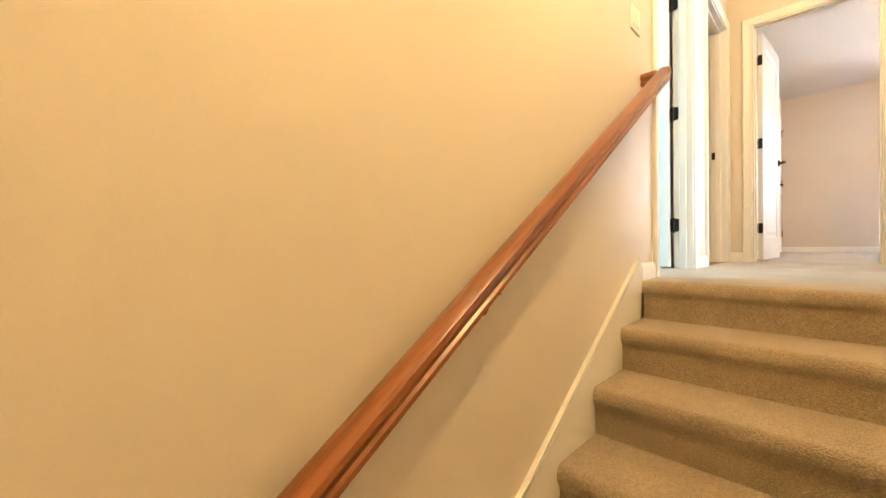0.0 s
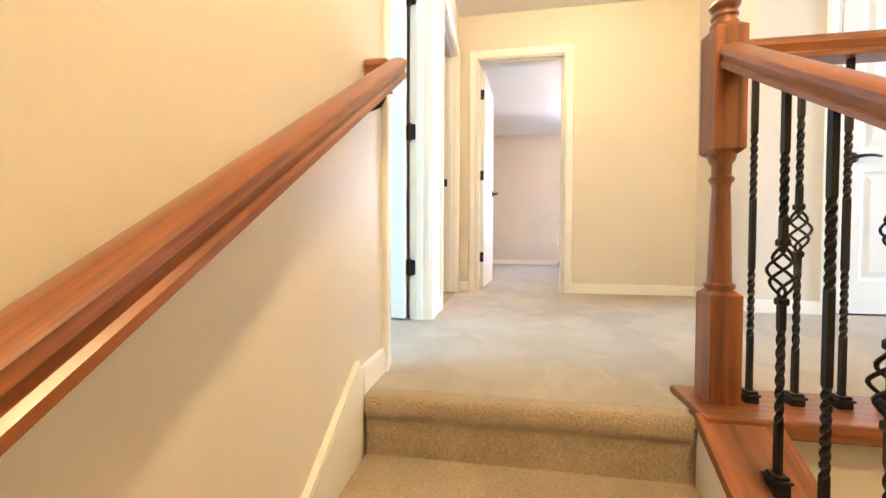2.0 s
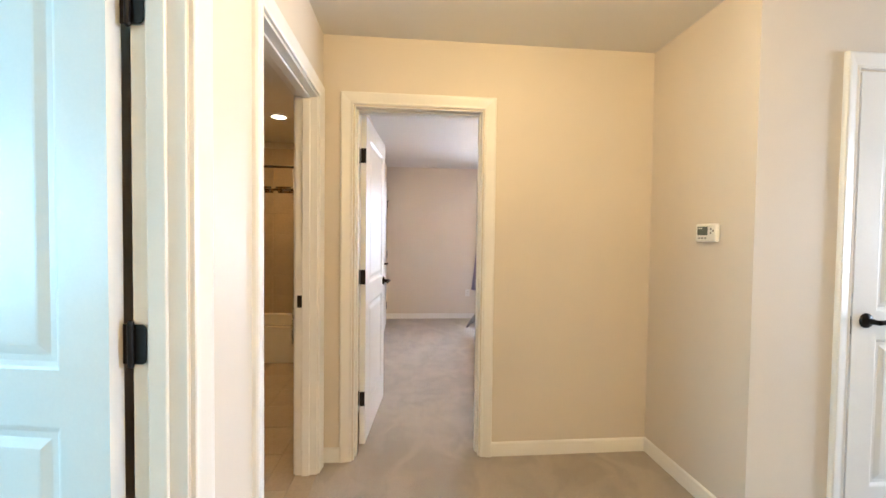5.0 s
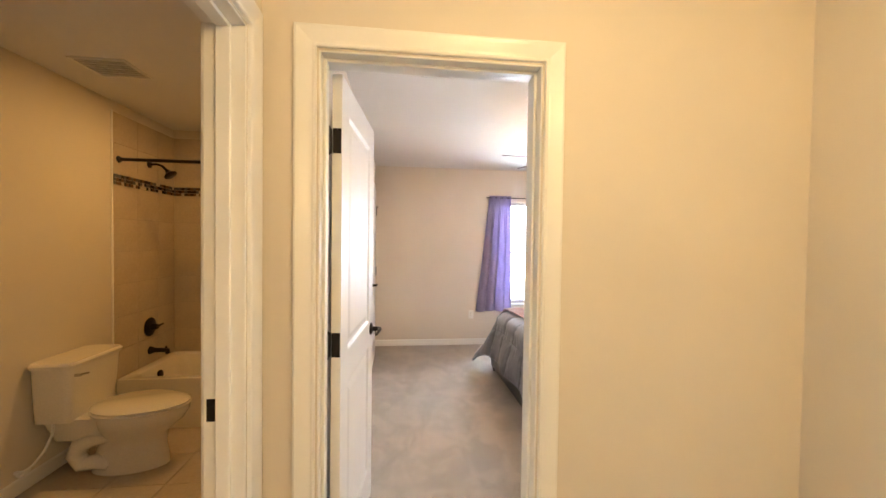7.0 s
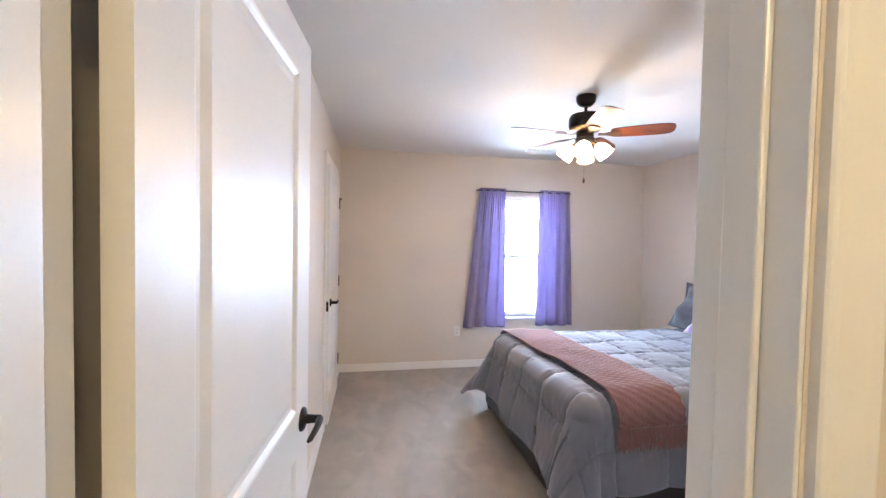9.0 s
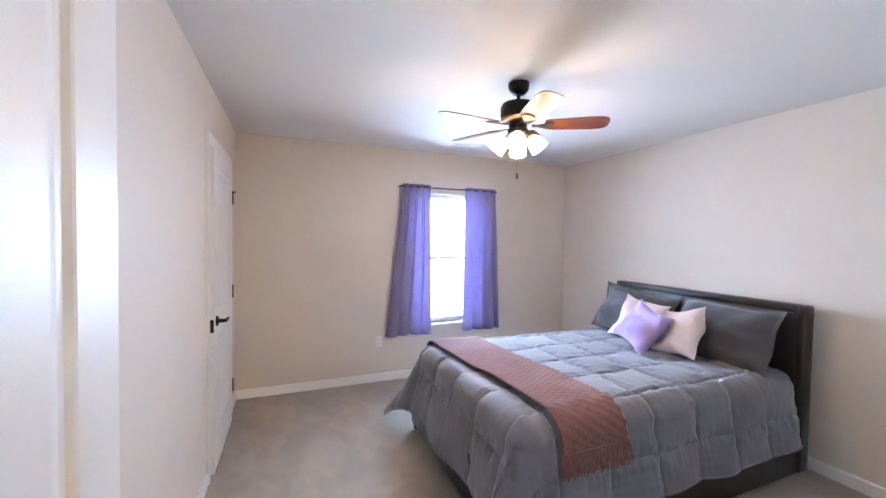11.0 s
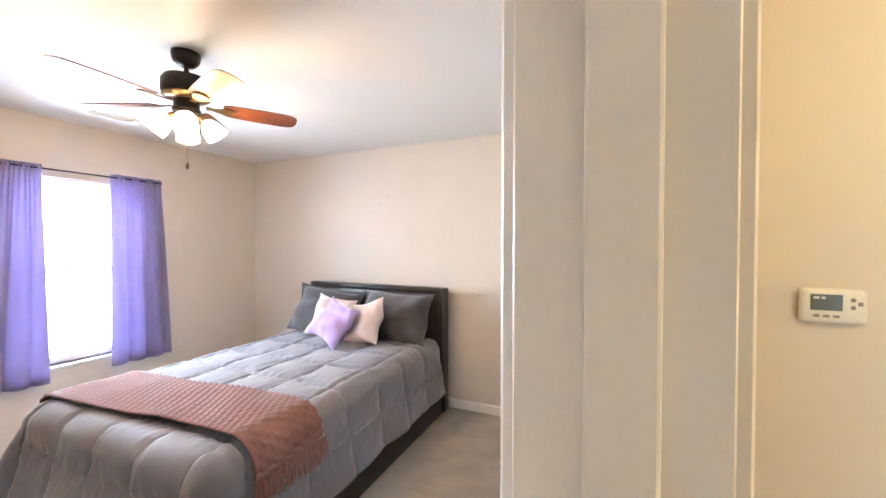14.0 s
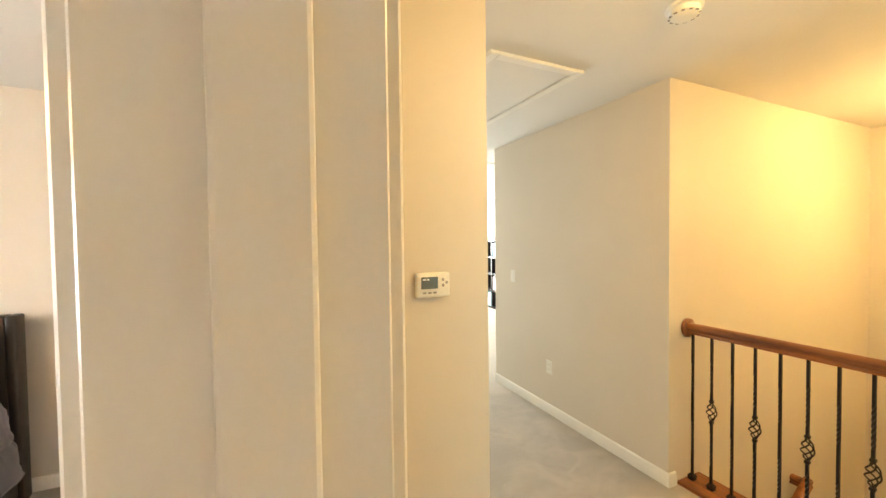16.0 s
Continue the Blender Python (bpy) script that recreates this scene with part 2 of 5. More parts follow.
def door_leaf(w, h=2.03, t=0.035):
    """A two-panel moulded leaf: x from 0 (hinge) to w, y from 0 to t."""
    bm = bmesh.new()
    st, top, mid, bot = 0.115, 0.115, 0.125, 0.20
    lock = 0.93
    cells = [(st, bot, w - st, lock - mid / 2), (st, lock + mid / 2, w - st, h - top)]
    for y, s in ((0.0, 1), (t, -1)):
        for a in ((0, 0, w, bot), (0, cells[0][3], w, cells[1][1]), (0, cells[1][3], w, h), (0, cells[0][1], st, cells[0][3]), (w - st, cells[0][1], w, cells[0][3]), (0, cells[1][1], st, cells[1][3]), (w - st, cells[1][1], w, cells[1][3])):
            bm.faces.new(ring(bm, [(a[0], y, a[1]), (a[2], y, a[1]), (a[2], y, a[3]), (a[0], y, a[3])]))
        for x0, z0, x1, z1 in cells:
            loops = []
            for ins, d in ((0, 0), (0.006, 0.002), (0.016, 0.009), (0.030, 0.009), (0.052, 0.003), (0.058, 0.0025)):
                loops.append(ring(bm, [(x0 + ins, y + s * d, z0 + ins), (x1 - ins, y + s * d, z0 + ins), (x1 - ins, y + s * d, z1 - ins), (x0 + ins, y + s * d, z1 - ins)]))
            loft(bm, loops, True, False)
            bm.faces.new(loops[-1])
    for a, b in (((0, 0), (w, 0)), ((w, 0), (w, h)), ((w, h), (0, h)), ((0, h), (0, 0))):
        bm.faces.new(ring(bm, [(a[0], 0, a[1]), (b[0], 0, b[1]), (b[0], t, b[1]), (a[0], t, a[1])]))
    bmesh.ops.remove_doubles(bm, verts=bm.verts, dist=1e-5)
    return bm


def hinge_mesh():
    """Butt hinge about the origin: leaves along x, barrel on y = 0, rounded corners."""
    bm = bmesh.new()
    tube(bm, [(0, -0.004, -0.047), (0, -0.004, 0.047)], 0.0065, 10)
    for z in (-0.047, 0.047):
        bmesh.ops.create_uvsphere(bm, u_segments=8, v_segments=6, radius=0.0068, matrix=pose(0, -0.004, z))
    for s in (1, -1):
        out = []
        for k in range(5):
            a = math.pi / 2 * k / 4
            out.append((0.022 + 0.010 * math.sin(a), 0.034 + 0.010 * math.cos(a)))
        pts = [(0.003, 0.044)] + out + [(x, -z) for x, z in reversed(out)] + [(0.003, -0.044)]
        loft(bm, [ring(bm, [(s * x, y, z) for x, z in pts]) for y in (0.0, 0.003)])
    return bm


def lever_mesh(way):
    """Door lever on a round rosette; the plate lies on y = 0 and it stands out to -y, lever towards way along x."""
    bm = bmesh.new()
    prof = [(0.033, 0), (0.033, 0.004), (0.029, 0.009), (0.018, 0.012), (0.013, 0.016), (0.011, 0.045), (0.0115, 0.052)]
    lathe(bm, prof, seg=20)
    bm.transform(pose(0, 0, 0, 90, 0, 0))
    pts = [(0, -0.050, 0), (way * 0.02, -0.054, 0.002), (way * 0.05, -0.056, 0.004), (way * 0.08, -0.054, 0.001), (way * 0.105, -0.050, -0.004), (way * 0.118, -0.048, -0.003)]
    tube(bm, pts, [0.011, 0.0105, 0.009, 0.008, 0.0075, 0.004], 10)
    return bm


def door(name, m, w, label, hinges=True, flip=1, thing_kind="structure"):
    """A hung leaf as a thing; m places its hinge corner. Levers on both faces."""
    root = empty(name, m, label, "door", kind=thing_kind)
    part("leaf", door_leaf(w), DOOR, root)
    a = part("door_handle", lever_mesh(-1), BRONZE, root, "dark bronze lever handle", smooth=True)
    a.matrix_basis = pose(w - 0.065, 0, 0.95)
    b = part("door_handle", lever_mesh(1), BRONZE, root, "dark bronze lever handle", smooth=True)
    b.matrix_basis = pose(w - 0.065, 0.035, 0.95, 0, 0, 180)
    bm = bmesh.new()
    box(bm, (w - 0.0005, 0.005, 0.89), (w + 0.0015, 0.030, 0.97), 0.0004, 1)
    part("latch_plate", bm, BRONZE, root)
    return root

# ---- structure: stairs, landing, hall ----
H = 2.44
EL, EW = -1.246, -4.80          # height of the half landing, wall behind it
NOSE, RISE, RUN = -2.366, 0.178, 0.27
SW = 0.895                       # width of the stairs
wall("wall_west", "x", -0.115, 0.0, -4.90, 3.72, -2.9, H, [(-2.085, -1.315, -0.2, 2.05), (-0.90, -0.13, -0.2, 2.05)])
wall("wall_north", "y", -0.015, 0.120, 0.0, 1.965, -0.3, H, [(0.175, 0.918, -0.29, 2.05)])
wall("wall_alcove", "x", 1.965, 2.07, -0.718, 0.115, -0.3, H)
wall("wall_hall_north", "y", -0.718, -0.615, 2.07, 9.5, -0.3, H, [(2.43, 3.19, -0.29, 2.05)])
wall("wall_hall_south", "y", -2.215, -2.10, 2.18, 4.085, -0.3, H)
wall("wall_stairwell_east", "x", 2.18, 2.245, -4.90, -2.215, -2.9, H)
wall("wall_stairwell_south", "y", -4.90, -4.80, 0.0, 2.18, -2.9, H)
wall("wall_loft_west", "x", 4.085, 4.20, -4.75, -2.215, -0.3, H)
wall("wall_loft_south", "y", -4.75, -4.65, 4.2, 9.6, -0.3, H)
wall("wall_loft_east", "x", 9.5, 9.6, -4.65, -0.615, -0.3, H, [(-3.4, -1.6, 0.8, 2.1)])
wall("wall_closet_north", "y", -0.06, 0.0, 2.07, 3.81, -0.3, H)


def slab(name, x0, y0, z0, x1, y1, z1, mat, label, category):
    bm = bmesh.new()
    box(bm, (x0, y0, z0), (x1, y1, z1))
    return tagged(part(name, bm, mat), label, category, kind="structure")


slab("floor_landing", 0.0, -2.30, -0.28, 2.18, 0.120, 0.0, CARPET, "beige cut pile carpet with vacuum marks", "carpet")
slab("floor_hall", 2.18, -2.10, -0.28, 4.085, -0.718, 0.0, CARPET, "beige cut pile hall carpet", "carpet")
slab("floor_loft", 4.085, -4.65, -0.28, 9.5, -0.718, 0.0, CARPET, "beige carpet of the far loft room", "carpet")
slab("floor_closet", 2.07, -0.718, -0.28, 3.81, 0.0, -0.002, CARPET, "beige closet carpet", "carpet")
slab("floor_lower", 0.0, -4.80, -2.95, 2.18, -2.30, -2.70, CARPET, "pale carpet on the storey below", "carpet")
slab("ceiling_hall", -0.115, -4.90, H, 9.6, 0.06, H + 0.12, CEIL, "flat painted hall ceiling", "ceiling")


def stair_profile(y, z, deep):
    """Outline (y, z) of one carpeted step whose nosing is at y and whose top is at z, rounded at the nose."""
    out = [(y + deep, z), (y + 0.022, z)]
    for k in range(1, 8):
        a = math.pi * k / 8
        out.append((y + 0.022 - 0.022 * math.sin(a), z - 0.034 + 0.034 * math.cos(a)))
    out += [(y + 0.018, z - 0.085), (y + 0.020, z - RISE - 0.004), (y + deep, z - RISE - 0.004)]
    return out


stairs = empty("stairs", pose(0, NOSE, 0), "straight flight of carpeted steps with rounded nosings", "stairs", kind="structure")
for i in range(7):
    bm = bmesh.new()
    prism(bm, stair_profile(-i * RUN, -i * RISE, RUN + 0.02 if i else 0.064), "x", 0.014, SW)
    part("step", bm, STAIR_CARPET, stairs, smooth=True)
slab("floor_half_landing", 0.0, EW, EL - 0.25, 2.18, NOSE - 6 * RUN + 0.05, EL, STAIR_CARPET, "tan carpet of the half landing", "carpet")
slab("stair_soffit_wall", SW + 0.012, NOSE - 6 * RUN + 0.05, -2.70, SW + 0.10, NOSE + 0.05, -1.30, PAINT, "painted wall below the stairs", "wall")
wall("wall_below_landing", "y", -2.33, -2.26, 1.05, 2.18, -2.70, -0.03, label="painted wall below the landing edge")


def sloped(name, x0, x1, y0, y1, lift0, lift1, mat, parent=None, label="", z_at=None):
    """A board that follows the stairs' slope between y0 and y1; lifts are heights over the nosing line."""
    bm = bmesh.new()
    k = RISE / RUN
    pts = [(y0, (y0 - NOSE) * k + lift0), (y1, (y1 - NOSE) * k + lift0), (y1, (y1 - NOSE) * k + lift1), (y0, (y0 - NOSE) * k + lift1)]
    prism(bm, pts, "x", x0, x1)
    return part(name, bm, mat, parent, label)


# moulded skirt against the west wall
skirt = empty("stair_skirt", pose(0, NOSE, 0), "white moulded skirt board along the stairs", "skirting", kind="structure")
K = RISE / RUN
LAND_Y = NOSE - 6 * RUN
bm = bmesh.new()
prism(bm, [(0.0, -0.04), (0.0, 0.085), (-0.03, 0.085), (LAND_Y - NOSE, (LAND_Y - NOSE) * K + 0.115), (LAND_Y - NOSE, (LAND_Y - NOSE) * K - 0.20), (-0.02, -0.20)], "x", 0.0, 0.013)
part("board", bm, TRIM, skirt)
for off, th, hh in ((0.100, 0.017, 0.012), (0.084, 0.0155, 0.008)):
    bm = bmesh.new()
    prism(bm, [(-0.03, off), (LAND_Y - NOSE, (LAND_Y - NOSE + 0.03) * K + off), (LAND_Y - NOSE, (LAND_Y - NOSE + 0.03) * K + off + hh), (-0.03, off + hh)], "x", 0.0, th)
    part("moulding", bm, TRIM, skirt)

BASE = ((0.0, 0.0), (0.013, 0.0), (0.013, 0.058), (0.010, 0.066), (0.0105, 0.070), (0.005, 0.080), (0.0, 0.083))


def baseboard(name, pts, flip=1):
    """Moulded baseboard along points in plan; the wall is on the left of the way when flip is 1."""
    bm = bmesh.new()
    pts = [Vector((*p, 0)) for p in pts]
    rings = []
    for i, p in enumerate(pts):
        d0 = (pts[i] - pts[i - 1]).normalized() if i else (pts[1] - pts[0]).normalized()
        d1 = (pts[i + 1] - pts[i]).normalized() if i < len(pts) - 1 else d0
        n0, n1 = Vector((d0.y, -d0.x, 0)) * flip, Vector((d1.y, -d1.x, 0)) * flip
        n = (n0 + n1) / (1 + n0.dot(n1))
        rings.append(ring(bm, [p + n * u + Vector((0, 0, v)) for u, v in BASE]))
    loft(bm, rings)
    return tagged(part(name, bm, TRIM, smooth=True), "white moulded baseboard", "baseboard", kind="structure")


baseboard("baseboard_landing_corner", [(0, NOSE + 0.01), (0, -2.155)])
baseboard("baseboard_west", [(0, -1.245), (0, -0.97)])
baseboard("baseboard_corner", [(0, -0.06), (0, -0.015), (0.105, -0.015)])
baseboard("baseboard_alcove", [(0.99, -0.015), (1.965, -0.015), (1.965, -0.718), (2.36, -0.718)])
baseboard("baseboard_hall_north", [(3.26, -0.718), (9.5, -0.718)])
baseboard("baseboard_hall_south", [(4.085, -2.10), (2.18, -2.10), (2.18, -2.16)])
baseboard("baseboard_loft", [(9.5, -0.718), (9.5, -4.65), (4.2, -4.65)])

# openings
fr = empty("door_frame_bedroom", pose(0.175, 0, 0), "white moulded casing round the bedroom doorway", "door frame", kind="structure")
inv = pose(0.175, 0, 0).inverted()
casing(fr, inv @ facing(0.175, -0.015, "-y"), 0.743, 2.05)
jamb(fr, inv @ facing(0.175, -0.015, "-y"), 0.743, 2.05, 0.135, 0.006, (0.040, 0.086))
casing(fr, inv @ facing(0.918, 0.120, "+y"), 0.743, 2.05)
fr = empty("door_frame_bathroom", pose(0, -0.9, 0), "white moulded casing round the bathroom doorway", "door frame", kind="structure")
inv = pose(0, -0.9, 0).inverted()
casing(fr, inv @ facing(0, -0.90, "+x"), 0.77, 2.05)
jamb(fr, inv @ facing(0, -0.90, "+x"), 0.77, 2.05, 0.115, 0.006, (0.038, 0.078))
casing(fr, inv @ facing(-0.115, -0.13, "-x"), 0.77, 2.05)
bm = bmesh.new()
box(bm, (-0.105, -0.1385, 0.92), (-0.070, -0.1355, 0.985), 0.001, 1)
box(bm, (-0.096, -0.1395, 0.94), (-0.082, -0.1375, 0.965))
bm.transform(inv)
part("strike_plate", bm, BRONZE, fr, "dark bronze strike plate")
fr = empty("door_frame_second_bedroom", pose(0, -2.085, 0), "white moulded casing round the second bedroom's doorway", "door frame", kind="structure")
inv = pose(0, -2.085, 0).inverted()
casing(fr, inv @ facing(0, -2.085, "+x"), 0.77, 2.05)
jamb(fr, inv @ facing(0, -2.085, "+x"), 0.77, 2.05, 0.115, 0.006, (0.038, 0.078))
fr = empty("door_frame_hall_closet", pose(2.43, -0.718, 0), "white moulded casing round the hall closet", "door frame", kind="structure")
inv = pose(2.43, -0.718, 0).inverted()
casing(fr, inv @ facing(2.43, -0.718, "-y"), 0.76, 2.05)
jamb(fr, inv @ facing(2.43, -0.718, "-y"), 0.76, 2.05, 0.115, 0.006, (0.045, 0.08))


def hang(root, z_list, m_local):
    """Three bronze hinges on a door."""
    first = part("hinge", hinge_mesh(), BRONZE, root, "dark bronze butt hinge", smooth=True)
    for i, z in enumerate(z_list):
        h = first if i == 0 else share(first, first.matrix_basis, root)
        h.matrix_basis = m_local @ pose(0, 0, z)


HZ = (1.79, 1.045, 0.285)
# bedroom door: hinged on the west jamb, open into the room along the wall
DM = pose(0.226, 0.138, 0.012, 0, 0, 85)
d = door("door_bedroom", DM, 0.728, "open white two-panel bedroom door", flip=1)
hang(d, HZ, pose(-0.006, 0.043, 0, 0, 0, 180))
for z in HZ:
    bm = bmesh.new()
    box(bm, (-0.0035, 0.002, z - 0.045), (-0.0005, 0.033, z + 0.045), 0.001, 1)
    part("hinge_leaf", bm, BRONZE, d, "dark bronze hinge leaf on the door edge")
    bm = bmesh.new()
    box(bm, (0.1805, 0.089, z - 0.033), (0.1835, 0.124, z + 0.057), 0.001, 1)
    bm.transform(DM.inverted())
    part("hinge_leaf", bm, BRONZE, d, "dark bronze hinge leaf on the jamb")
# second bedroom's door stands square to the wall inside that room
d = door("door_second_bedroom", pose(-0.133, -1.322, 0.012, 0, 0, 171), 0.747, "open white two-panel door lit by cool daylight")
hang(d, HZ, pose(-0.0217, 0.0026, 0, 0, 0, 180))
d = door("door_hall_closet", pose(3.182, -0.727, 0.012, 0, 0, 180) @ pose(0, -0.036, 0), 0.745, "closed white two-panel closet door")

# ---- railings ----
BAR = 0.0060


def bar(bm, x, y, z0, z1, spans):
    """A square iron bar, twisted within each span (low, high, turns)."""
    zs = [(z0, 0.0)]
    turn = 0.0
    for lo, hi, n in spans:
        zs.append((lo, turn))
        k = max(2, int(n * 10))
        for i in range(1, k + 1):
            zs.append((lo + (hi - lo) * i / k, turn + 2 * math.pi * n * i / k))
        turn += 2 * math.pi * n
    zs.append((z1, turn))
    rings = []
    for z, a in zs:
        rings.append(ring(bm, [(x + BAR * 1.414 * math.cos(a + math.pi / 4 + q * math.pi / 2), y + BAR * 1.414 * math.sin(a + math.pi / 4 + q * math.pi / 2), z) for q in range(4)]))
    loft(bm, rings)


def knuckle(bm, x, y, z):
    box(bm, (x - 0.0105, y - 0.0105, z - 0.008), (x + 0.0105, y + 0.0105, z + 0.008), 0.003, 1)


def baluster_twist(length):
    bm = bmesh.new()
    bar(bm, 0, 0, 0, length, [(0.20 * length, 0.40 * length, 2), (0.60 * length, 0.80 * length, 2)])
    return bm


def baluster_basket(length, c=0.46):
    bm = bmesh.new()
    bar(bm, 0, 0, 0, c - 0.050, [(0.14, c - 0.12, 1.75)])
    bar(bm, 0, 0, c + 0.050, length, [(c + 0.11, length - 0.14, 1.75)])
    for z in (c - 0.050, c + 0.050):
        knuckle(bm, 0, 0, z + (-0.012 if z < c else 0.012))
    for q in range(4):
        pts, rad = [], []
        for i in range(15):
            u = i / 14
            a = q * math.pi / 2 + u * 1.5 * math.pi
            r = 0.004 + 0.0215 * math.sin(math.pi * u) ** 0.9
            pts.append((r * math.cos(a), r * math.sin(a), c - 0.052 + 0.104 * u))
        tube(bm, pts, 0.0034, 6)
    return bm


def shoe_mesh(tilt=0.0):
    bm = bmesh.new()
    for r, z0, z1 in ((0.0165, 0.0, 0.018), (0.0200, 0.018, 0.024), (0.0150, 0.024, 0.032)):
        box(bm, (-r, -r, z0), (r, r, z1), 0.0015, 1)
    for v in bm.verts:
        if v.co.z < 0.01:
            v.co.z += v.co.y * tilt - 0.004
    return bm


railing = empty("stair_railing", pose(0.987, -2.270, 0.02), "stained oak stair railing with twisted black iron balusters", "railing", kind="structure")
RX, RY = 0.987, -2.270


def newel_mesh():
    bm = bmesh.new()
    s = 0.0385
    # square foot, turned shaft, square head with chamfers, turned cap
    for z0, z1 in ((-0.02, 0.30), (0.661, 1.001)):
        c = 0.012
        loft(bm, [ring(bm, [(sx * h, sy * h, z) for sx, sy in ((-1, -1), (1, -1), (1, 1), (-1, 1))]) for h, z in ((s - c, z0), (s, z0 + c), (s, z1 - c), (s - c, z1))])
    lathe(bm, [(0.030, 0.298), (0.036, 0.308), (0.037, 0.316), (0.029, 0.322), (0.028, 0.340), (0.024, 0.510), (0.021, 0.571), (0.023, 0.584), (0.029, 0.592), (0.030, 0.600), (0.023, 0.608), (0.023, 0.634), (0.030, 0.646), (0.034, 0.664)], seg=24)
    lathe(bm, [(0.031, 0.995), (0.033, 1.001), (0.033, 1.008), (0.027, 1.016), (0.027, 1.022), (0.031, 1.026), (0.031, 1.032), (0.022, 1.037), (0.022, 1.044), (0.033, 1.050), (0.036, 1.057), (0.032, 1.065), (0.020, 1.071), (0.006, 1.073)], seg=24)
    return bm


inv = pose(RX, RY, 0.02).inverted()
n = part("newel_post", newel_mesh(), OAK, railing, "stained oak newel with turned shaft and cap", smooth=True)

RAILP = [(-0.030, 0.0), (-0.030, 0.012), (-0.024, 0.018), (-0.026, 0.028), (-0.031, 0.036), (-0.029, 0.050), (-0.018, 0.060), (0.0, 0.063), (0.018, 0.060), (0.029, 0.050), (0.031, 0.036), (0.026, 0.028), (0.024, 0.018), (0.030, 0.012), (0.030, 0.0)]


def rail_x(x0, x1, y, z):
    bm = bmesh.new()
    return loft(bm, [ring(bm, [(x, y + u, z + v) for u, v in RAILP]) for x in (x0, x1)])


def rail_y(x, y0, z0, y1, z1):
    bm = bmesh.new()
    return loft(bm, [ring(bm, [(x + u, y, z + v) for u, v in RAILP]) for y, z in ((y0, z0), (y1, z1))])


GZ = 0.918                       # underside of the level rail
bm = rail_x(RX + 0.045, 2.165, RY, GZ)
bm.transform(inv)
part("handrail", bm, OAK_X, railing, smooth=True)
bm = bmesh.new()
lathe(bm, [(0.058, 0), (0.058, 0.012), (0.050, 0.018), (0.004, 0.0185)], seg=24)
bm.transform(inv @ pose(2.18, RY, GZ + 0.03, 0, -90, 0))
part("rosette", bm, OAK, railing, "round oak wall rosette", smooth=True)
END_Y = LAND_Y - 0.02
bm = rail_y(RX, RY - 0.045, 0.898, END_Y, 0.898 + (END_Y - RY + 0.045) * K)
bm.transform(inv)
part("handrail", bm, OAK_S, railing, smooth=True)
# level trim under the guard and sloping cap on the stringer
bm = bmesh.new()
box(bm, (0.905, -2.385, -0.026), (2.178, -2.175, 0.020), 0.006, 2)
bm.transform(inv)
part("nosing_board", bm, OAK_X, railing, "flat stained oak landing board")
bm = bmesh.new()
CAP0 = 0.018
prism(bm, [(-2.365, CAP0), (END_Y, CAP0 + (END_Y + 2.365) * K), (END_Y, CAP0 + (END_Y + 2.365) * K - 0.028), (-2.365, CAP0 - 0.028)], "x", 0.890, 1.075)
bm.transform(inv)
part("stringer_cap", bm, OAK_S, railing, "sloping oak cap on the stair stringer")
bm = bmesh.new()
prism(bm, [(-2.36, CAP0 - 0.03), (END_Y, CAP0 + (END_Y + 2.36) * K - 0.03), (END_Y, EL - 0.1), (END_Y + 0.2, EL - 0.1), (-2.36, -0.45)], "x", SW + 0.001, SW + 0.014)
bm.transform(inv)
part("stringer", bm, TRIM, railing, "white painted stringer board")

GL = GZ - 0.020
protos = {"twist": baluster_twist, "basket": baluster_basket}
first = {}
shoe0 = None
gx = [2.145 - i * 0.108 for i in range(11)]
for i, x in enumerate(gx):
    kind = "twist" if i % 2 == 0 else "basket"
    m = inv @ pose(x, RY, 0.020)
    if kind not in first:
        first[kind] = part("baluster", protos[kind](GL), IRON, railing, smooth=False)
        first[kind].matrix_basis = m
        b = first[kind]
    else:
        b = share(first[kind], m, railing)
    s = part("shoe", shoe_mesh(), IRON, b) if shoe0 is None else share(shoe0, pose(0, 0, 0), b)
    shoe0 = shoe0 or s
first, shoe1 = {}, None
for i in range(13):
    y = -2.503 - i * 0.116
    zb = CAP0 + (y + 2.365) * K
    zt = 0.898 + (y - RY + 0.045) * K + 0.004
    kind = "basket" if i % 2 == 0 else "twist"
    if y < END_Y + 0.06:
        break
    m = inv @ pose(RX, y, zb)
    if kind not in first:
        first[kind] = part("baluster", protos[kind](zt - zb), IRON, railing)
        first[kind].matrix_basis = m
        b = first[kind]
    else:
        b = share(first[kind], m, railing)
    s = part("shoe", shoe_mesh(K), IRON, b) if shoe1 is None else share(shoe1, pose(0, 0, 0), b)
    shoe1 = shoe1 or s

# wall handrail on iron brackets, returned to the wall at its top end
HK = K
hr = empty("wall_handrail", pose(0, -2.2, 1.0), "stained oak wall handrail on dark iron brackets", "handrail", kind="structure")
inv = pose(0, -2.2, 1.0).inverted()
HX = 0.085


def hz(y):
    return 0.943 + (y + 2.275) * HK


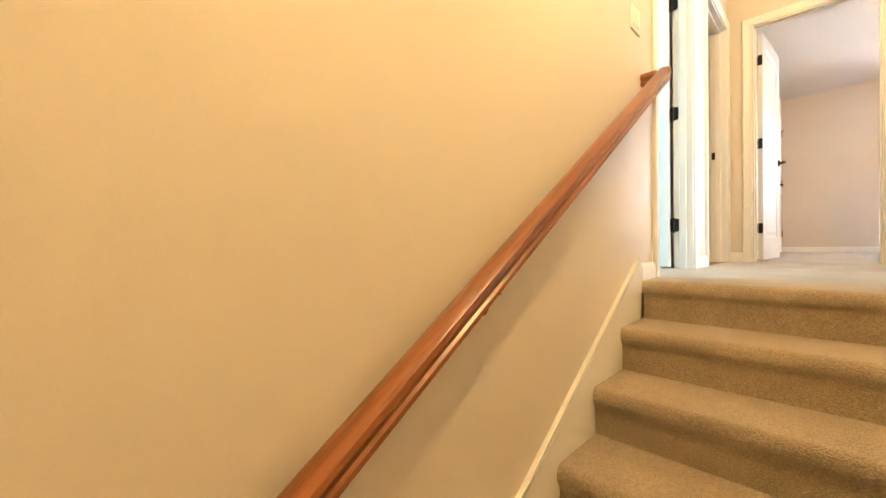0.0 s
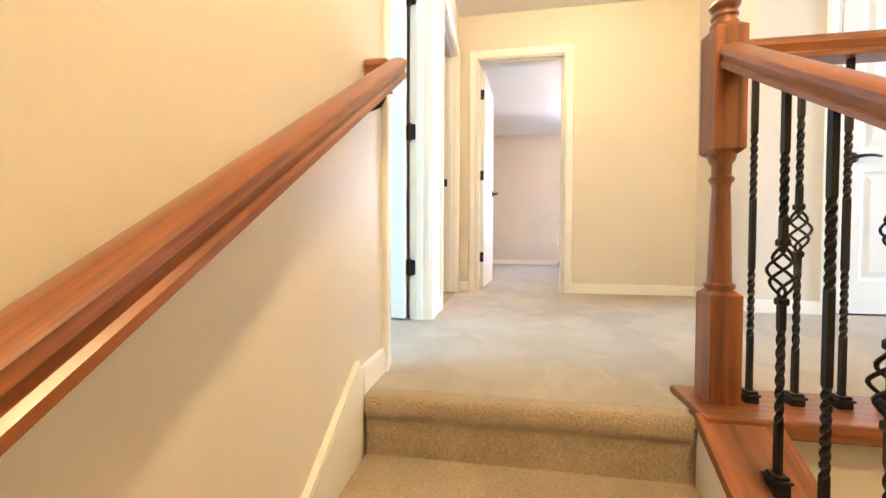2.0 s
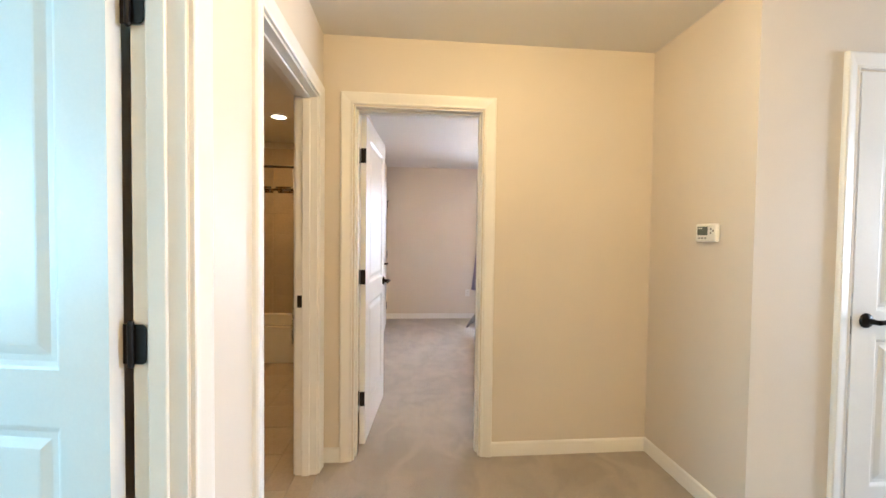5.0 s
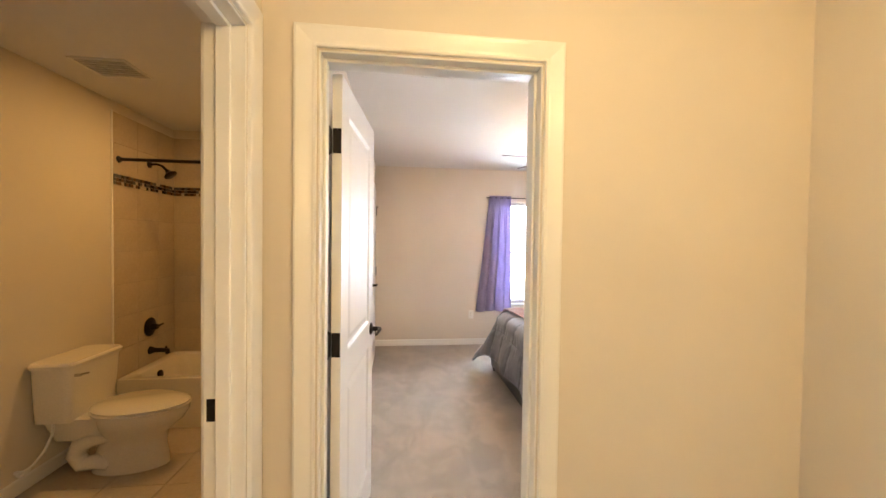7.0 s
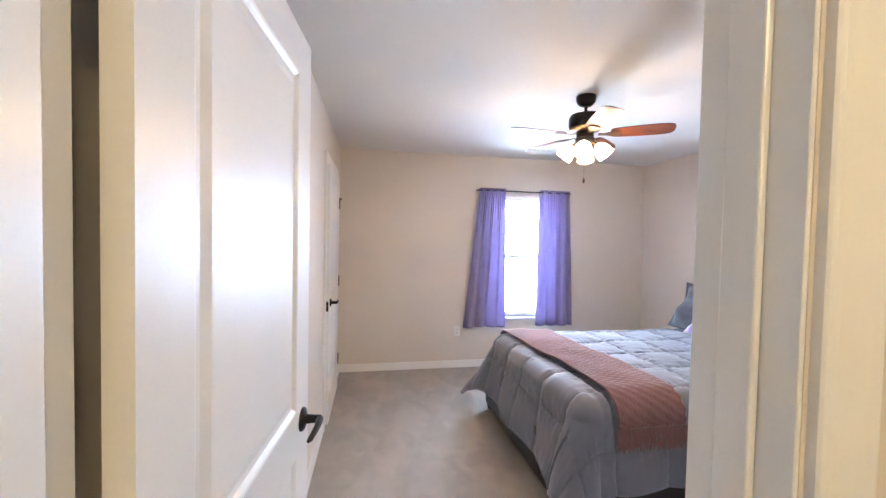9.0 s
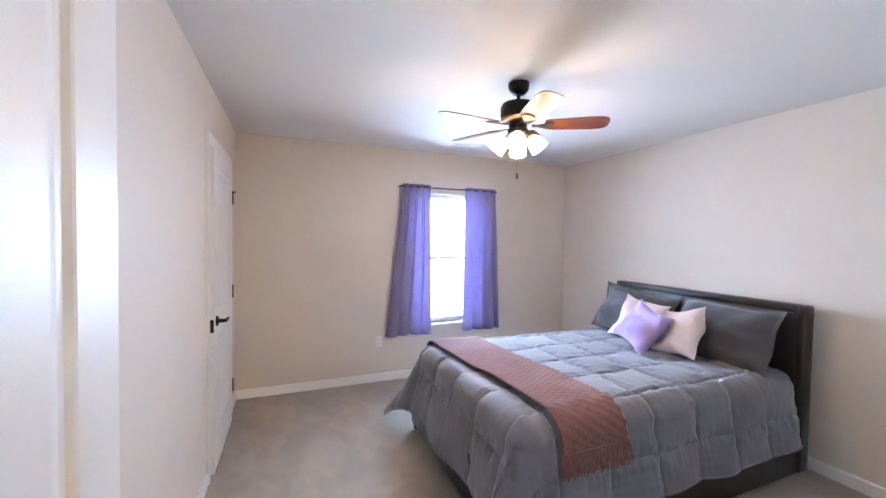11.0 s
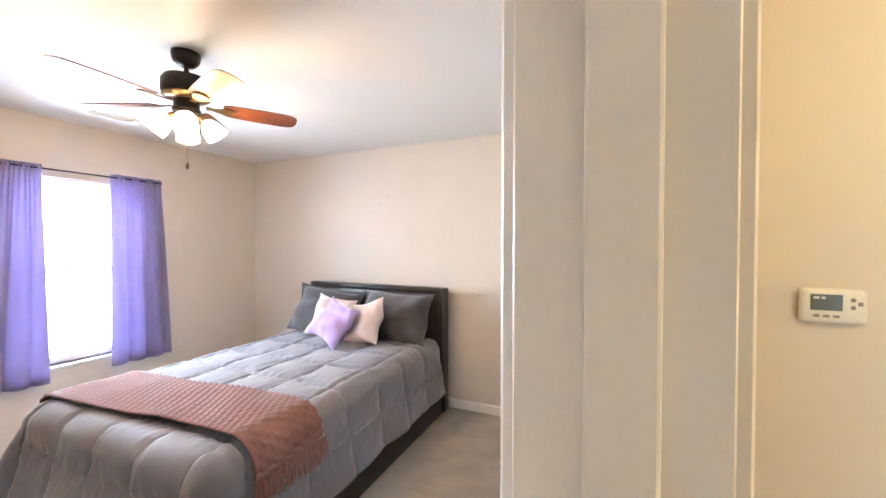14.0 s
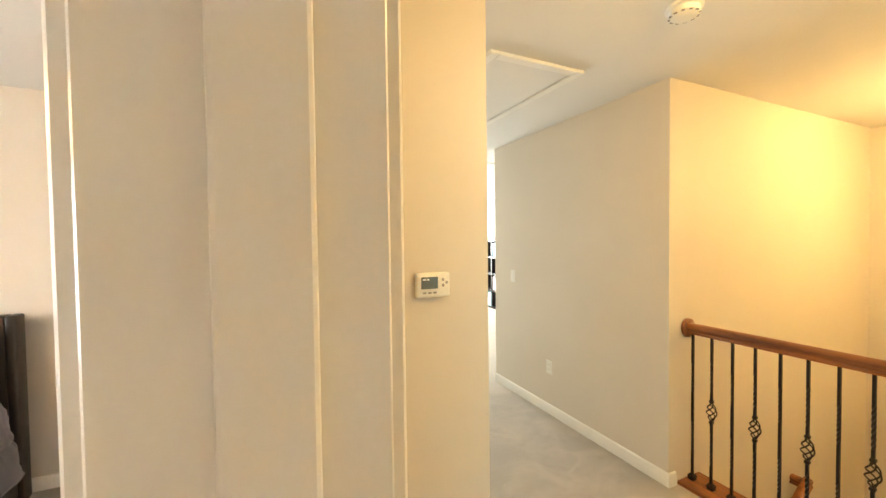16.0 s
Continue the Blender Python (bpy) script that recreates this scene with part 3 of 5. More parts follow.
bm = rail_y(HX, -2.27, hz(-2.27), -4.72, hz(-4.72))
bm.transform(inv)
part("rail", bm, OAK_S, hr, smooth=True)
bm = bmesh.new()
loft(bm, [ring(bm, [(x, -2.301 + u, hz(-2.301) + v) for u, v in RAILP]) for x in (0.001, HX - 0.02)])
bm.transform(inv)
part("rail_return", bm, OAK_X, hr, smooth=True)
for y in (-2.385, -3.6, -4.5):
    z = hz(y)
    bm = bmesh.new()
    lathe(bm, [(0.030, 0), (0.030, 0.004), (0.022, 0.008), (0.012, 0.012)], seg=18)
    bm.transform(pose(0, 0, 0, 0, 90, 0))
    bm.transform(pose(0, y, z - 0.052))
    tube(bm, [(0.010, y, z - 0.052), (0.045, y, z - 0.054), (0.068, y, z - 0.046), (0.080, y, z - 0.026), (HX, y, z - 0.006)], [0.009, 0.008, 0.0075, 0.007, 0.007], 10)
    box(bm, (HX - 0.011, y - 0.03, z - 0.006), (HX + 0.011, y + 0.03, z - 0.001))
    bm.transform(inv)
    part("bracket", bm, IRON, hr, "dark iron rail bracket", smooth=True)

# lower flight, down from the half landing beneath the hall
lower = empty("lower_stairs", pose(0, LAND_Y, EL), "lower flight of carpeted steps going down from the half landing", "stairs", kind="structure")
for i in range(5):
    bm = bmesh.new()
    prism(bm, [(-u, v) for u, v in stair_profile(-(i + 1) * RUN - 0.05, -(i + 1) * RISE, RUN + 0.02)], "x", 1.10, 2.17)
    part("step", bm, STAIR_CARPET, lower, smooth=True)
hr = empty("lower_handrail", pose(2.18, -3.5, -0.4), "stained oak wall handrail of the lower flight", "handrail", kind="structure")
inv = pose(2.18, -3.5, -0.4).inverted()
bm = rail_y(2.18 - HX, -3.55, -0.36, -2.36, -0.36 - 1.19 * K)
bm.transform(inv)
part("rail", bm, OAK_Y, hr, smooth=True)
bm = bmesh.new()
loft(bm, [ring(bm, [(x, -3.52 + u, -0.37 + v) for u, v in RAILP]) for x in (2.179, 2.18 - HX + 0.02)])
bm.transform(inv)
part("rail_return", bm, OAK_X, hr, smooth=True)
for y in (-3.3, -2.6):
    z = -0.36 - (y + 3.55) * K
    bm = bmesh.new()
    tube(bm, [(2.179, y, z - 0.05), (2.14, y, z - 0.05), (2.11, y, z - 0.03), (2.18 - HX, y, z + 0.002)], [0.014, 0.008, 0.007, 0.007], 10)
    bm.transform(inv)
    part("bracket", bm, IRON, hr, smooth=True)

# ---- structure: bedroom ----
BX0, BX1, BY0, BY1 = 0.110, 3.81, 0.120, 3.89
WX0, WX1, WZ0, WZ1 = 1.79, 2.65, 0.57, 2.00
wall("wall_bedroom_west", "x", 0.0, BX0, 0.120, BY1, -0.3, H, [(2.68, 3.45, -0.29, 2.05)])
wall("wall_bedroom_east", "x", BX1, BX1 + 0.115, 0.0, BY1 + 0.15, -0.3, H)
wall("wall_bedroom_north", "y", BY1, BY1 + 0.15, 0.0, BX1, -0.3, H, [(WX0, WX1, WZ0, WZ1)])
wall("wall_bedroom_south", "y", 0.0, BY0, 2.07, BX1, -0.3, H)
slab("floor_bedroom", BX0, BY0, -0.28, BX1, BY1, 0.0, CARPET, "beige grey bedroom carpet with vacuum marks", "carpet")
slab("ceiling_bedroom", 0.0, 0.06, H, BX1 + 0.115, BY1 + 0.15, H + 0.12, CEIL, "flat white bedroom ceiling", "ceiling")
baseboard("baseboard_bedroom", [(BX0, 0.15), (BX0, 2.61)])
baseboard("baseboard_bedroom_round", [(BX0, 3.52), (BX0, BY1), (BX1, BY1), (BX1, BY0), (0.99, BY0)])
# closet off the bedroom, closed
fr = empty("door_frame_closet", pose(BX0, 2.68, 0), "white moulded casing round the bedroom closet", "door frame", kind="structure")
inv = pose(BX0, 2.68, 0).inverted()
casing(fr, inv @ facing(BX0, 2.68, "+x"), 0.77, 2.05)
jamb(fr, inv @ facing(BX0, 2.68, "+x"), 0.77, 2.05, 0.115, 0.006, (0.045, 0.08))
d = door("door_closet", pose(BX0 - 0.001, 3.443, 0.012, 0, 0, -90) , 0.755, "closed white two-panel closet door")
hang(d, HZ, pose(-0.003, 0.034, 0, 0, 0, 180))

# ---- structure: bathroom and second bedroom ----
TX = -1.667
TILE_MAT = material("beige_ceramic_tile", (0.50, 0.42, 0.33), 0.22, var=0.08, scale=3, fine=60, fine_var=0.04, bump=0.03)
GROUT = material("grey_grout", (0.40, 0.35, 0.28), 0.9, bump=0.2)
wall("wall_bathroom_west", "x", TX - 0.115, TX, -1.20, 2.64, -0.3, H)
wall("wall_bathroom_north", "y", 2.522, 2.64, TX, -0.115, -0.3, H)
wall("wall_bathroom_south", "y", -1.20, -1.09, TX, -0.115, -0.3, H)
slab("floor_bathroom", TX, -1.09, -0.28, -0.115, 2.522, -0.006, GROUT, "grout bed of the bathroom floor", "floor")
slab("ceiling_bathroom", TX - 0.115, -1.20, H, -0.115, 2.64, H + 0.12, CEIL, "flat bathroom ceiling", "ceiling")
wall("wall_second_bedroom_west", "x", -3.70, -3.60, -4.5, -1.20, -0.3, H, [(-3.3, -2.0, 0.7, 2.1)])
wall("wall_second_bedroom_north", "y", -1.20, -1.09, -3.60, TX - 0.115, -0.3, H)
wall("wall_second_bedroom_south", "y", -4.6, -4.5, -3.70, -0.115, -0.3, H)
slab("floor_second_bedroom", -3.60, -4.5, -0.28, -0.115, -1.20, -0.001, CARPET, "beige carpet of the second bedroom", "carpet")
slab("ceiling_second_bedroom", -3.7, -4.6, H + 0.001, -0.115, -1.20, H + 0.12, CEIL, "flat white ceiling of the second bedroom", "ceiling")
slab("floor_threshold", -0.115, -2.085, -0.20, 0.0, -1.315, -0.001, CARPET, "beige carpet in the doorway", "carpet")
slab("floor_threshold_bathroom", -0.115, -0.90, -0.20, 0.0, -0.13, -0.002, TILE_MAT, "beige tile sill of the bathroom doorway", "floor")

# ---- bedroom: window and curtains ----
SHEET = glow("bright_overcast_backdrop", (0.93, 0.97, 1.0), 7.0)
slab("backdrop", -3.0, 7.0, -0.25, 8.0, 7.05, 6.0, SHEET, "bright hazy daylight outside the window", "backdrop")
GLASS = bpy.data.materials.new("window_glass")
GLASS.use_nodes = True
gb = GLASS.node_tree.nodes["Principled BSDF"]
gb.inputs["Transmission Weight"].default_value, gb.inputs["Roughness"].default_value, gb.inputs["IOR"].default_value = 1.0, 0.0, 1.05
VINYL = material("white_vinyl", (0.80, 0.80, 0.79), 0.35, var=0.01, bump=0.0)
win = empty("window_1", pose(WX0, BY1, WZ0), "white single-hung window with bright daylight behind", "window", kind="structure")
inv = pose(WX0, BY1, WZ0).inverted()


def bits(name, boxes, mat, parent, inv, bevel=0.003, label=""):
    bm = bmesh.new()
    for a, b in boxes:
        box(bm, a, b, bevel, 1)
    bm.transform(inv)
    return part(name, bm, mat, parent, label)


f0, f1 = BY1 + 0.07, BY1 + 0.12
bits("window_frame", [((WX0, f0, WZ0), (WX0 + 0.05, f1, WZ1)), ((WX1 - 0.05, f0, WZ0), (WX1, f1, WZ1)), ((WX0 + 0.05, f0, WZ1 - 0.05), (WX1 - 0.05, f1, WZ1)), ((WX0 + 0.05, f0, WZ0), (WX1 - 0.05, f1, WZ0 + 0.05))], VINYL, win, inv)
zm = (WZ0 + WZ1) / 2
bits("meeting_rail", [((WX0 + 0.05, f0 + 0.01, zm - 0.02), (WX1 - 0.05, f1 - 0.01, zm + 0.02))], VINYL, win, inv)
for z0, z1 in ((WZ0 + 0.05, zm - 0.02), (zm + 0.02, WZ1 - 0.05)):
    p = bits("pane", [((WX0 + 0.05, f0 + 0.022, z0), (WX1 - 0.05, f0 + 0.028, z1))], GLASS, win, inv, 0.0)
    p.visible_shadow = False
bits("window_sill", [((WX0 - 0.03, BY1 - 0.03, WZ0 - 0.022), (WX1 + 0.03, BY1 + 0.07, WZ0))], TRIM, win, inv)

CLOTH = material("lavender_curtain_cloth", (0.27, 0.242, 0.39), 0.85, var=0.05, scale=8, fine=420, fine_var=0.06, bump=0.25, sheen=0.2)
cb = CLOTH.node_tree.nodes["Principled BSDF"]
cnt = CLOTH.node_tree
tr, mixs, outn = cnt.nodes.new("ShaderNodeBsdfTranslucent"), cnt.nodes.new("ShaderNodeMixShader"), cnt.nodes["Material Output"]
tr.inputs["Color"].default_value = (0.41, 0.37, 0.60, 1)
mixs.inputs[0].default_value = 0.28
cnt.links.new(cb.outputs[0], mixs.inputs[1])
cnt.links.new(tr.outputs[0], mixs.inputs[2])
cnt.links.new(mixs.outputs[0], outn.inputs[0])
ROD_Z = 2.045


def curtain(label, xt0, xt1, xb0, xb1, folds, seed, zb):
    """A gathered panel: even small folds at the rod, wider ones at the hem."""
    rng = random.Random(seed)
    nu, nv = 90, 40
    ph = [rng.uniform(0, 6.28) for _ in range(4)]
    bm = bmesh.new()
    grid = []
    for j in range(nv + 1):
        v = j / nv
        z = ROD_Z + 0.028 + (zb - ROD_Z - 0.028) * v
        row = []
        for i in range(nu + 1):
            u = i / nu
            e = min(1.0, v * 2.2)
            x = (xt0 + (xt1 - xt0) * u) * (1 - v) + (xb0 + (xb1 - xb0) * u) * v
            fold = math.sin(2 * math.pi * folds * u + ph[0] + 0.8 * math.sin(3 * v + ph[1])) * (0.008 + 0.016 * v)
            fine = math.sin(2 * math.pi * folds * 3.3 * u + ph[2]) * 0.007 * (1 - e)
            wide = math.sin(2 * math.pi * 1.3 * u + ph[3]) * 0.014 * v
            y = BY1 - 0.052 + fold + fine + wide - 0.012 * v
            if abs(z - ROD_Z) < 0.03:
                y -= 0.006
            row.append(bm.verts.new((x + 0.010 * math.cos(2 * math.pi * folds * u + ph[0]) * v, min(y, BY1 - 0.012), z + 0.004 * math.sin(9 * u + ph[1]) * v)))
        grid.append(row)
    for a, b in zip(grid, grid[1:]):
        for i in range(nu):
            bm.faces.new((a[i], a[i + 1], b[i + 1], b[i]))
    ob = tagged(part("curtain", bm, CLOTH, smooth=True), label, "curtain", "window curtains")
    s = ob.modifiers.new("cloth", "SOLIDIFY")
    s.thickness = 0.002
    return ob


curtain("lavender cotton curtain gathered on a thin rod", 1.665, 1.965, 1.49, 1.975, 3.6, 3, 0.475)
curtain("lavender cotton curtain with narrow folds", 2.385, 2.765, 2.37, 2.83, 3.4, 8, 0.475)
bm = bmesh.new()
tube(bm, [(1.63, BY1 - 0.012, ROD_Z), (1.64, BY1 - 0.05, ROD_Z), (1.66, BY1 - 0.058, ROD_Z), (2.75, BY1 - 0.058, ROD_Z), (2.775, BY1 - 0.05, ROD_Z), (2.785, BY1 - 0.012, ROD_Z)], 0.006, 8)
tagged(part("curtain_rod", bm, BRONZE, smooth=True), "thin dark metal curtain rod", "curtain rod")


def plate(name, m, label, holes="outlet", w=0.07, h=0.115, category="outlet"):
    """A wall plate in the frame m: x along the wall, -y out of it."""
    root = empty(name, m, label, category)
    bm = bmesh.new()
    box(bm, (-w / 2, -0.006, -h / 2), (w / 2, 0.001, h / 2), 0.003, 2)
    part("plate", bm, PLASTIC, root)
    if holes == "outlet":
        for z in (-0.020, 0.020):
            bm = bmesh.new()
            box(bm, (-0.0165, -0.008, z - 0.014), (0.0165, -0.005, z + 0.014), 0.003, 1)
            s = part("socket", bm, PLASTIC, root)
            for x in (-0.006, 0.006):
                bm = bmesh.new()
                box(bm, (x - 0.001, -0.0085, z - 0.003), (x + 0.001, -0.0078, z + 0.006))
                part("slot", bm, DARK, s)
    else:
        n = holes
        for k in range(n):
            x = (k - (n - 1) / 2) * 0.046
            bm = bmesh.new()
            box(bm, (x - 0.0165, -0.0095, -0.033), (x + 0.0165, -0.005, 0.033), 0.002, 1)
            part("rocker", bm, PLASTIC, root)
    return root


plate("wall_outlet", facing(1.435, BY1, "-y") @ pose(0, 0, 0.42), "white duplex outlet low on the window wall")
plate("wall_outlet", facing(BX0, 1.52, "+x") @ pose(0, 0, 0.52), "white outlet plate beside the open door")
plate("wall_outlet", facing(3.245, -2.10, "+y") @ pose(0, 0, 0.40), "white outlet low on the hall wall")
plate("light_switch", facing(3.765, -2.10, "+y") @ pose(0, 0, 1.14), "white rocker switch on the hall wall", 1, category="light switch")
plate("light_switch", facing(0, -2.40, "+x") @ pose(0, 0, 1.21), "white double switch plate above the stairs", 2, 0.116, 0.115, "light switch")

# ---- bedroom: ceiling fan ----
FX, FY = 1.84, 1.975
FS = 0.95
fan = empty("ceiling_fan", pose(FX, FY, 2.44) @ Matrix.Scale(FS, 4), "five-blade bronze ceiling fan with four lit glass shades", "ceiling fan")
BLADE_TOP = wood("walnut_blade", (0.045, 0.016, 0.008), (0.14, 0.045, 0.02), 0.35, (2, 9, 9))
SHADE = glow("lit_frosted_glass", (1.0, 0.76, 0.46), 9.0)
BRASS = material("antique_brass", (0.20, 0.13, 0.06), 0.3, 0.9, var=0.1, bump=0.0)
bm = bmesh.new()
lathe(bm, [(0.066, 0.0), (0.066, -0.020), (0.060, -0.045), (0.040, -0.066), (0.020, -0.072)], seg=28)
part("canopy", bm, BRONZE, fan, smooth=True)
bm = bmesh.new()
tube(bm, [(0, 0, -0.06), (0, 0, -0.13)], 0.012, 12)
part("downrod", bm, BRONZE, fan, smooth=True)
bm = bmesh.new()
lathe(bm, [(0.020, -0.112), (0.060, -0.118), (0.100, -0.130), (0.112, -0.150), (0.112, -0.205), (0.104, -0.222), (0.085, -0.232), (0.050, -0.236)], seg=32)
part("motor_housing", bm, BRONZE, fan, smooth=True)
bm = bmesh.new()
lathe(bm, [(0.106, -0.219), (0.110, -0.226), (0.096, -0.238), (0.075, -0.244)], seg=32)
part("trim_ring", bm, BRASS, fan, smooth=True)
bm = bmesh.new()
lathe(bm, [(0.050, -0.234), (0.058, -0.250), (0.058, -0.285), (0.066, -0.292), (0.060, -0.310), (0.035, -0.325), (0.012, -0.330)], seg=28)
part("switch_housing", bm, BRONZE, fan, smooth=True)


def blade_mesh():
    bm = bmesh.new()
    prof = [(0.165, 0.045), (0.19, 0.056), (0.26, 0.063), (0.36, 0.068), (0.46, 0.069), (0.51, 0.064), (0.535, 0.050), (0.545, 0.028)]
    out = [(x, w) for x, w in prof] + [(x, -w) for x, w in reversed(prof)]
    loft(bm, [ring(bm, [(x, y, z) for x, y in out]) for z in (-0.003, 0.003)])
    bm.transform(pose(0, 0, 0, -13, 0, 0))
    return bm


def iron_mesh():
    bm = bmesh.new()
    out = [(0.085, 0.016), (0.12, 0.012), (0.15, 0.022), (0.18, 0.036), (0.21, 0.034), (0.225, 0.018)]
    pts = [(x, y) for x, y in out] + [(x, -y) for x, y in reversed(out)]
    loft(bm, [ring(bm, [(x, y, z - 0.006 + 0.01 * max(0, 0.14 - x) * 6) for x, y in pts]) for z in (-0.005, 0.0)])
    bm.transform(pose(0, 0, 0, -11, 0, 0))
    return bm


bl = ir = None
for k in range(5):
    a = -32 + 72 * k
    m = pose(0, 0, -0.262 + 0.0, 0, 0, a)
    bl2 = part("blade", blade_mesh(), BLADE_TOP, fan, "dark walnut fan blade") if bl is None else share(bl, m, fan)
    bl2.matrix_basis = m
    ir2 = part("blade_iron", iron_mesh(), BRASS, bl2) if ir is None else share(ir, pose(0, 0, 0), bl2)
    bl, ir = bl or bl2, ir or ir2
for k in range(4):
    a = radians(236 + 90 * k)
    d = Vector((math.cos(a), math.sin(a), 0))
    bm = bmesh.new()
    tube(bm, [d * 0.030 + Vector((0, 0, -0.312)), d * 0.060 + Vector((0, 0, -0.320)), d * 0.085 + Vector((0, 0, -0.345))], [0.010, 0.010, 0.016], 10)
    arm = part("lamp_arm", bm, BRASS, fan, smooth=True)
    bm = bmesh.new()
    lathe(bm, [(0.020, 0.0), (0.034, -0.014), (0.049, -0.040), (0.054, -0.070), (0.056, -0.098), (0.053, -0.098), (0.050, -0.070), (0.030, -0.014)], seg=24, caps=False)
    q = Vector((0, 0, 1)).rotation_difference((Vector((0, 0, 1)) - d * 0.80).normalized()).to_matrix().to_4x4()
    bm.transform(Matrix.Translation(d * 0.080 + Vector((0, 0, -0.338))) @ q)
    part("shade", bm, SHADE, fan, "lit frosted glass bell shade", smooth=True)
    p = Vector((FX, FY, 2.44 - 0.345 * FS)) + d * 0.115 * FS
    lamp("fan_bulb", "POINT", Matrix.Translation(p + d * 0.05 + Vector((0, 0, -0.09))), 5.4, (1.0, 0.57, 0.25), 0.03)
bm = bmesh.new()
tube(bm, [(0, 0, -0.33), (0, 0, -0.56)], 0.0012, 5)
chain = part("pull_chain", bm, BRASS, fan)
bm = bmesh.new()
lathe(bm, [(0.003, -0.56), (0.007, -0.568), (0.0075, -0.590), (0.004, -0.598)], seg=12)
part("pull_knob", bm, BRONZE, chain, smooth=True)

# ---- ceiling fittings ----


def register(name, m, w, h, label, n=9):
    """A louvred ceiling register hung under the ceiling at m."""
    root = empty(name, m, label, "vent")
    t = 0.022
    for a, b in (((-w / 2, -h / 2, -0.008), (w / 2, -h / 2 + t, 0.001)), ((-w / 2, h / 2 - t, -0.008), (w / 2, h / 2, 0.001)), ((-w / 2, -h / 2 + t, -0.008), (-w / 2 + t, h / 2 - t, 0.001)), ((w / 2 - t, -h / 2 + t, -0.008), (w / 2, h / 2 - t, 0.001))):
        bm = bmesh.new()
        box(bm, a, b, 0.002, 1)
        part("frame", bm, PLASTIC, root)
    bm = bmesh.new()
    box(bm, (-w / 2 + t, -h / 2 + t, -0.0015), (w / 2 - t, h / 2 - t, -0.0005))
    part("backing", bm, material("vent_shadow", (0.62, 0.60, 0.56), 0.8, bump=0.0) if "vent_shadow" not in bpy.data.materials else bpy.data.materials["vent_shadow"], root)
    first = None
    for k in range(n):
        y = -h / 2 + t + (h - 2 * t) * (k + 0.5) / n
        if first is None:
            bm = bmesh.new()
            box(bm, (-w / 2 + t, -0.006, -0.0008), (w / 2 - t, 0.006, 0.0008))
            first = part("slat", bm, PLASTIC, root)
            s = first
        else:
            s = share(first, first.matrix_basis, root)
        s.matrix_basis = pose(0, y, -0.005, 35, 0, 0)
    return root


register("ceiling_vent", pose(2.20, 3.42, H), 0.30, 0.15, "white louvred ceiling vent near the window")
register("ceiling_vent", pose(4.95, -2.45, H), 0.5, 0.5, "white return air grille in the loft ceiling", 14)
register("exhaust_fan", pose(-1.26, 1.19, H), 0.30, 0.26, "beige bathroom exhaust fan grille", 7)


SLOT = material("grey_slot_shadow", (0.30, 0.30, 0.29), 0.7, bump=0.0)


def detector(m, label):
    root = empty("smoke_detector", m, label, "smoke detector")
    bm = bmesh.new()
    lathe(bm, [(0.068, 0.0), (0.068, -0.010), (0.060, -0.016)], seg=28)
    part("base", bm, PLASTIC, root, smooth=True)
    bm = bmesh.new()
    lathe(bm, [(0.058, -0.014), (0.056, -0.034), (0.044, -0.044), (0.018, -0.046)], seg=28)
    part("cover", bm, PLASTIC, root, smooth=True)
    for k in range(12):
        a = 2 * math.pi * k / 12
        bm = bmesh.new()
        box(bm, (0.045, -0.006, -0.040), (0.0575, 0.006, -0.037))
        bm.transform(pose(0, 0, 0, 0, 0, 30 * k))
        part("slot", bm, SLOT, root)


detector(pose(1.71, -1.50, H), "white round smoke detector on the hall ceiling")
detector(pose(0.585, 0.90, H), "white round smoke detector on the bedroom ceiling")

hatch = empty("attic_hatch", pose(2.31, -1.57, H), "white framed attic hatch in the hall ceiling", "attic hatch")
inv = pose(2.31, -1.57, H).inverted()
hx0, hx1, hy0, hy1 = 2.31, 3.70, -1.57, -0.955
for a, b in (((hx0, hy0, H - 0.018), (hx1, hy0 + 0.055, H + 0.001)), ((hx0, hy1 - 0.055, H - 0.018), (hx1, hy1, H + 0.001)), ((hx0, hy0 + 0.055, H - 0.018), (hx0 + 0.055, hy1 - 0.055, H + 0.001)), ((hx1 - 0.055, hy0 + 0.055, H - 0.018), (hx1, hy1 - 0.055, H + 0.001))):
    bits("trim", [(a, b)], TRIM, hatch, inv, 0.004)
bits("panel", [((hx0 + 0.06, hy0 + 0.06, H - 0.010), (hx1 - 0.06, hy1 - 0.06, H - 0.004))], CEIL, hatch, inv, 0.001)

th = empty("thermostat", facing(1.965, -0.478, "-x") @ pose(0, 0, 1.345), "white digital wall thermostat with a grey screen", "thermostat")
bm = bmesh.new()
box(bm, (-0.066, -0.026, -0.045), (0.066, 0.0, 0.045), 0.010, 3)
part("body", bm, PLASTIC, th, smooth=True)
LCD = material("grey_lcd", (0.10, 0.115, 0.10), 0.15, var=0.02, bump=0.0)
bm = bmesh.new()
box(bm, (-0.048, -0.0275, -0.012), (0.016, -0.0255, 0.030), 0.001, 1)
scr = part("screen", bm, LCD, th, "grey liquid crystal screen")
bm = bmesh.new()
for x, w in ((-0.042, 0.012), (-0.026, 0.008)):
    box(bm, (x, -0.0282, 0.018), (x + w, -0.0274, 0.024))
part("readout", bm, PLASTIC, scr)
for x, z in ((0.036, 0.018), (0.036, -0.002), (0.050, 0.008)):
    bm = bmesh.new()
    box(bm, (x - 0.005, -0.029, z - 0.005), (x + 0.005, -0.025, z + 0.005), 0.002, 1)
    part("button", bm, material("grey_rubber", (0.25, 0.25, 0.24), 0.6, bump=0.0) if z == 0.018 else bpy.data.materials["grey_rubber"], th)
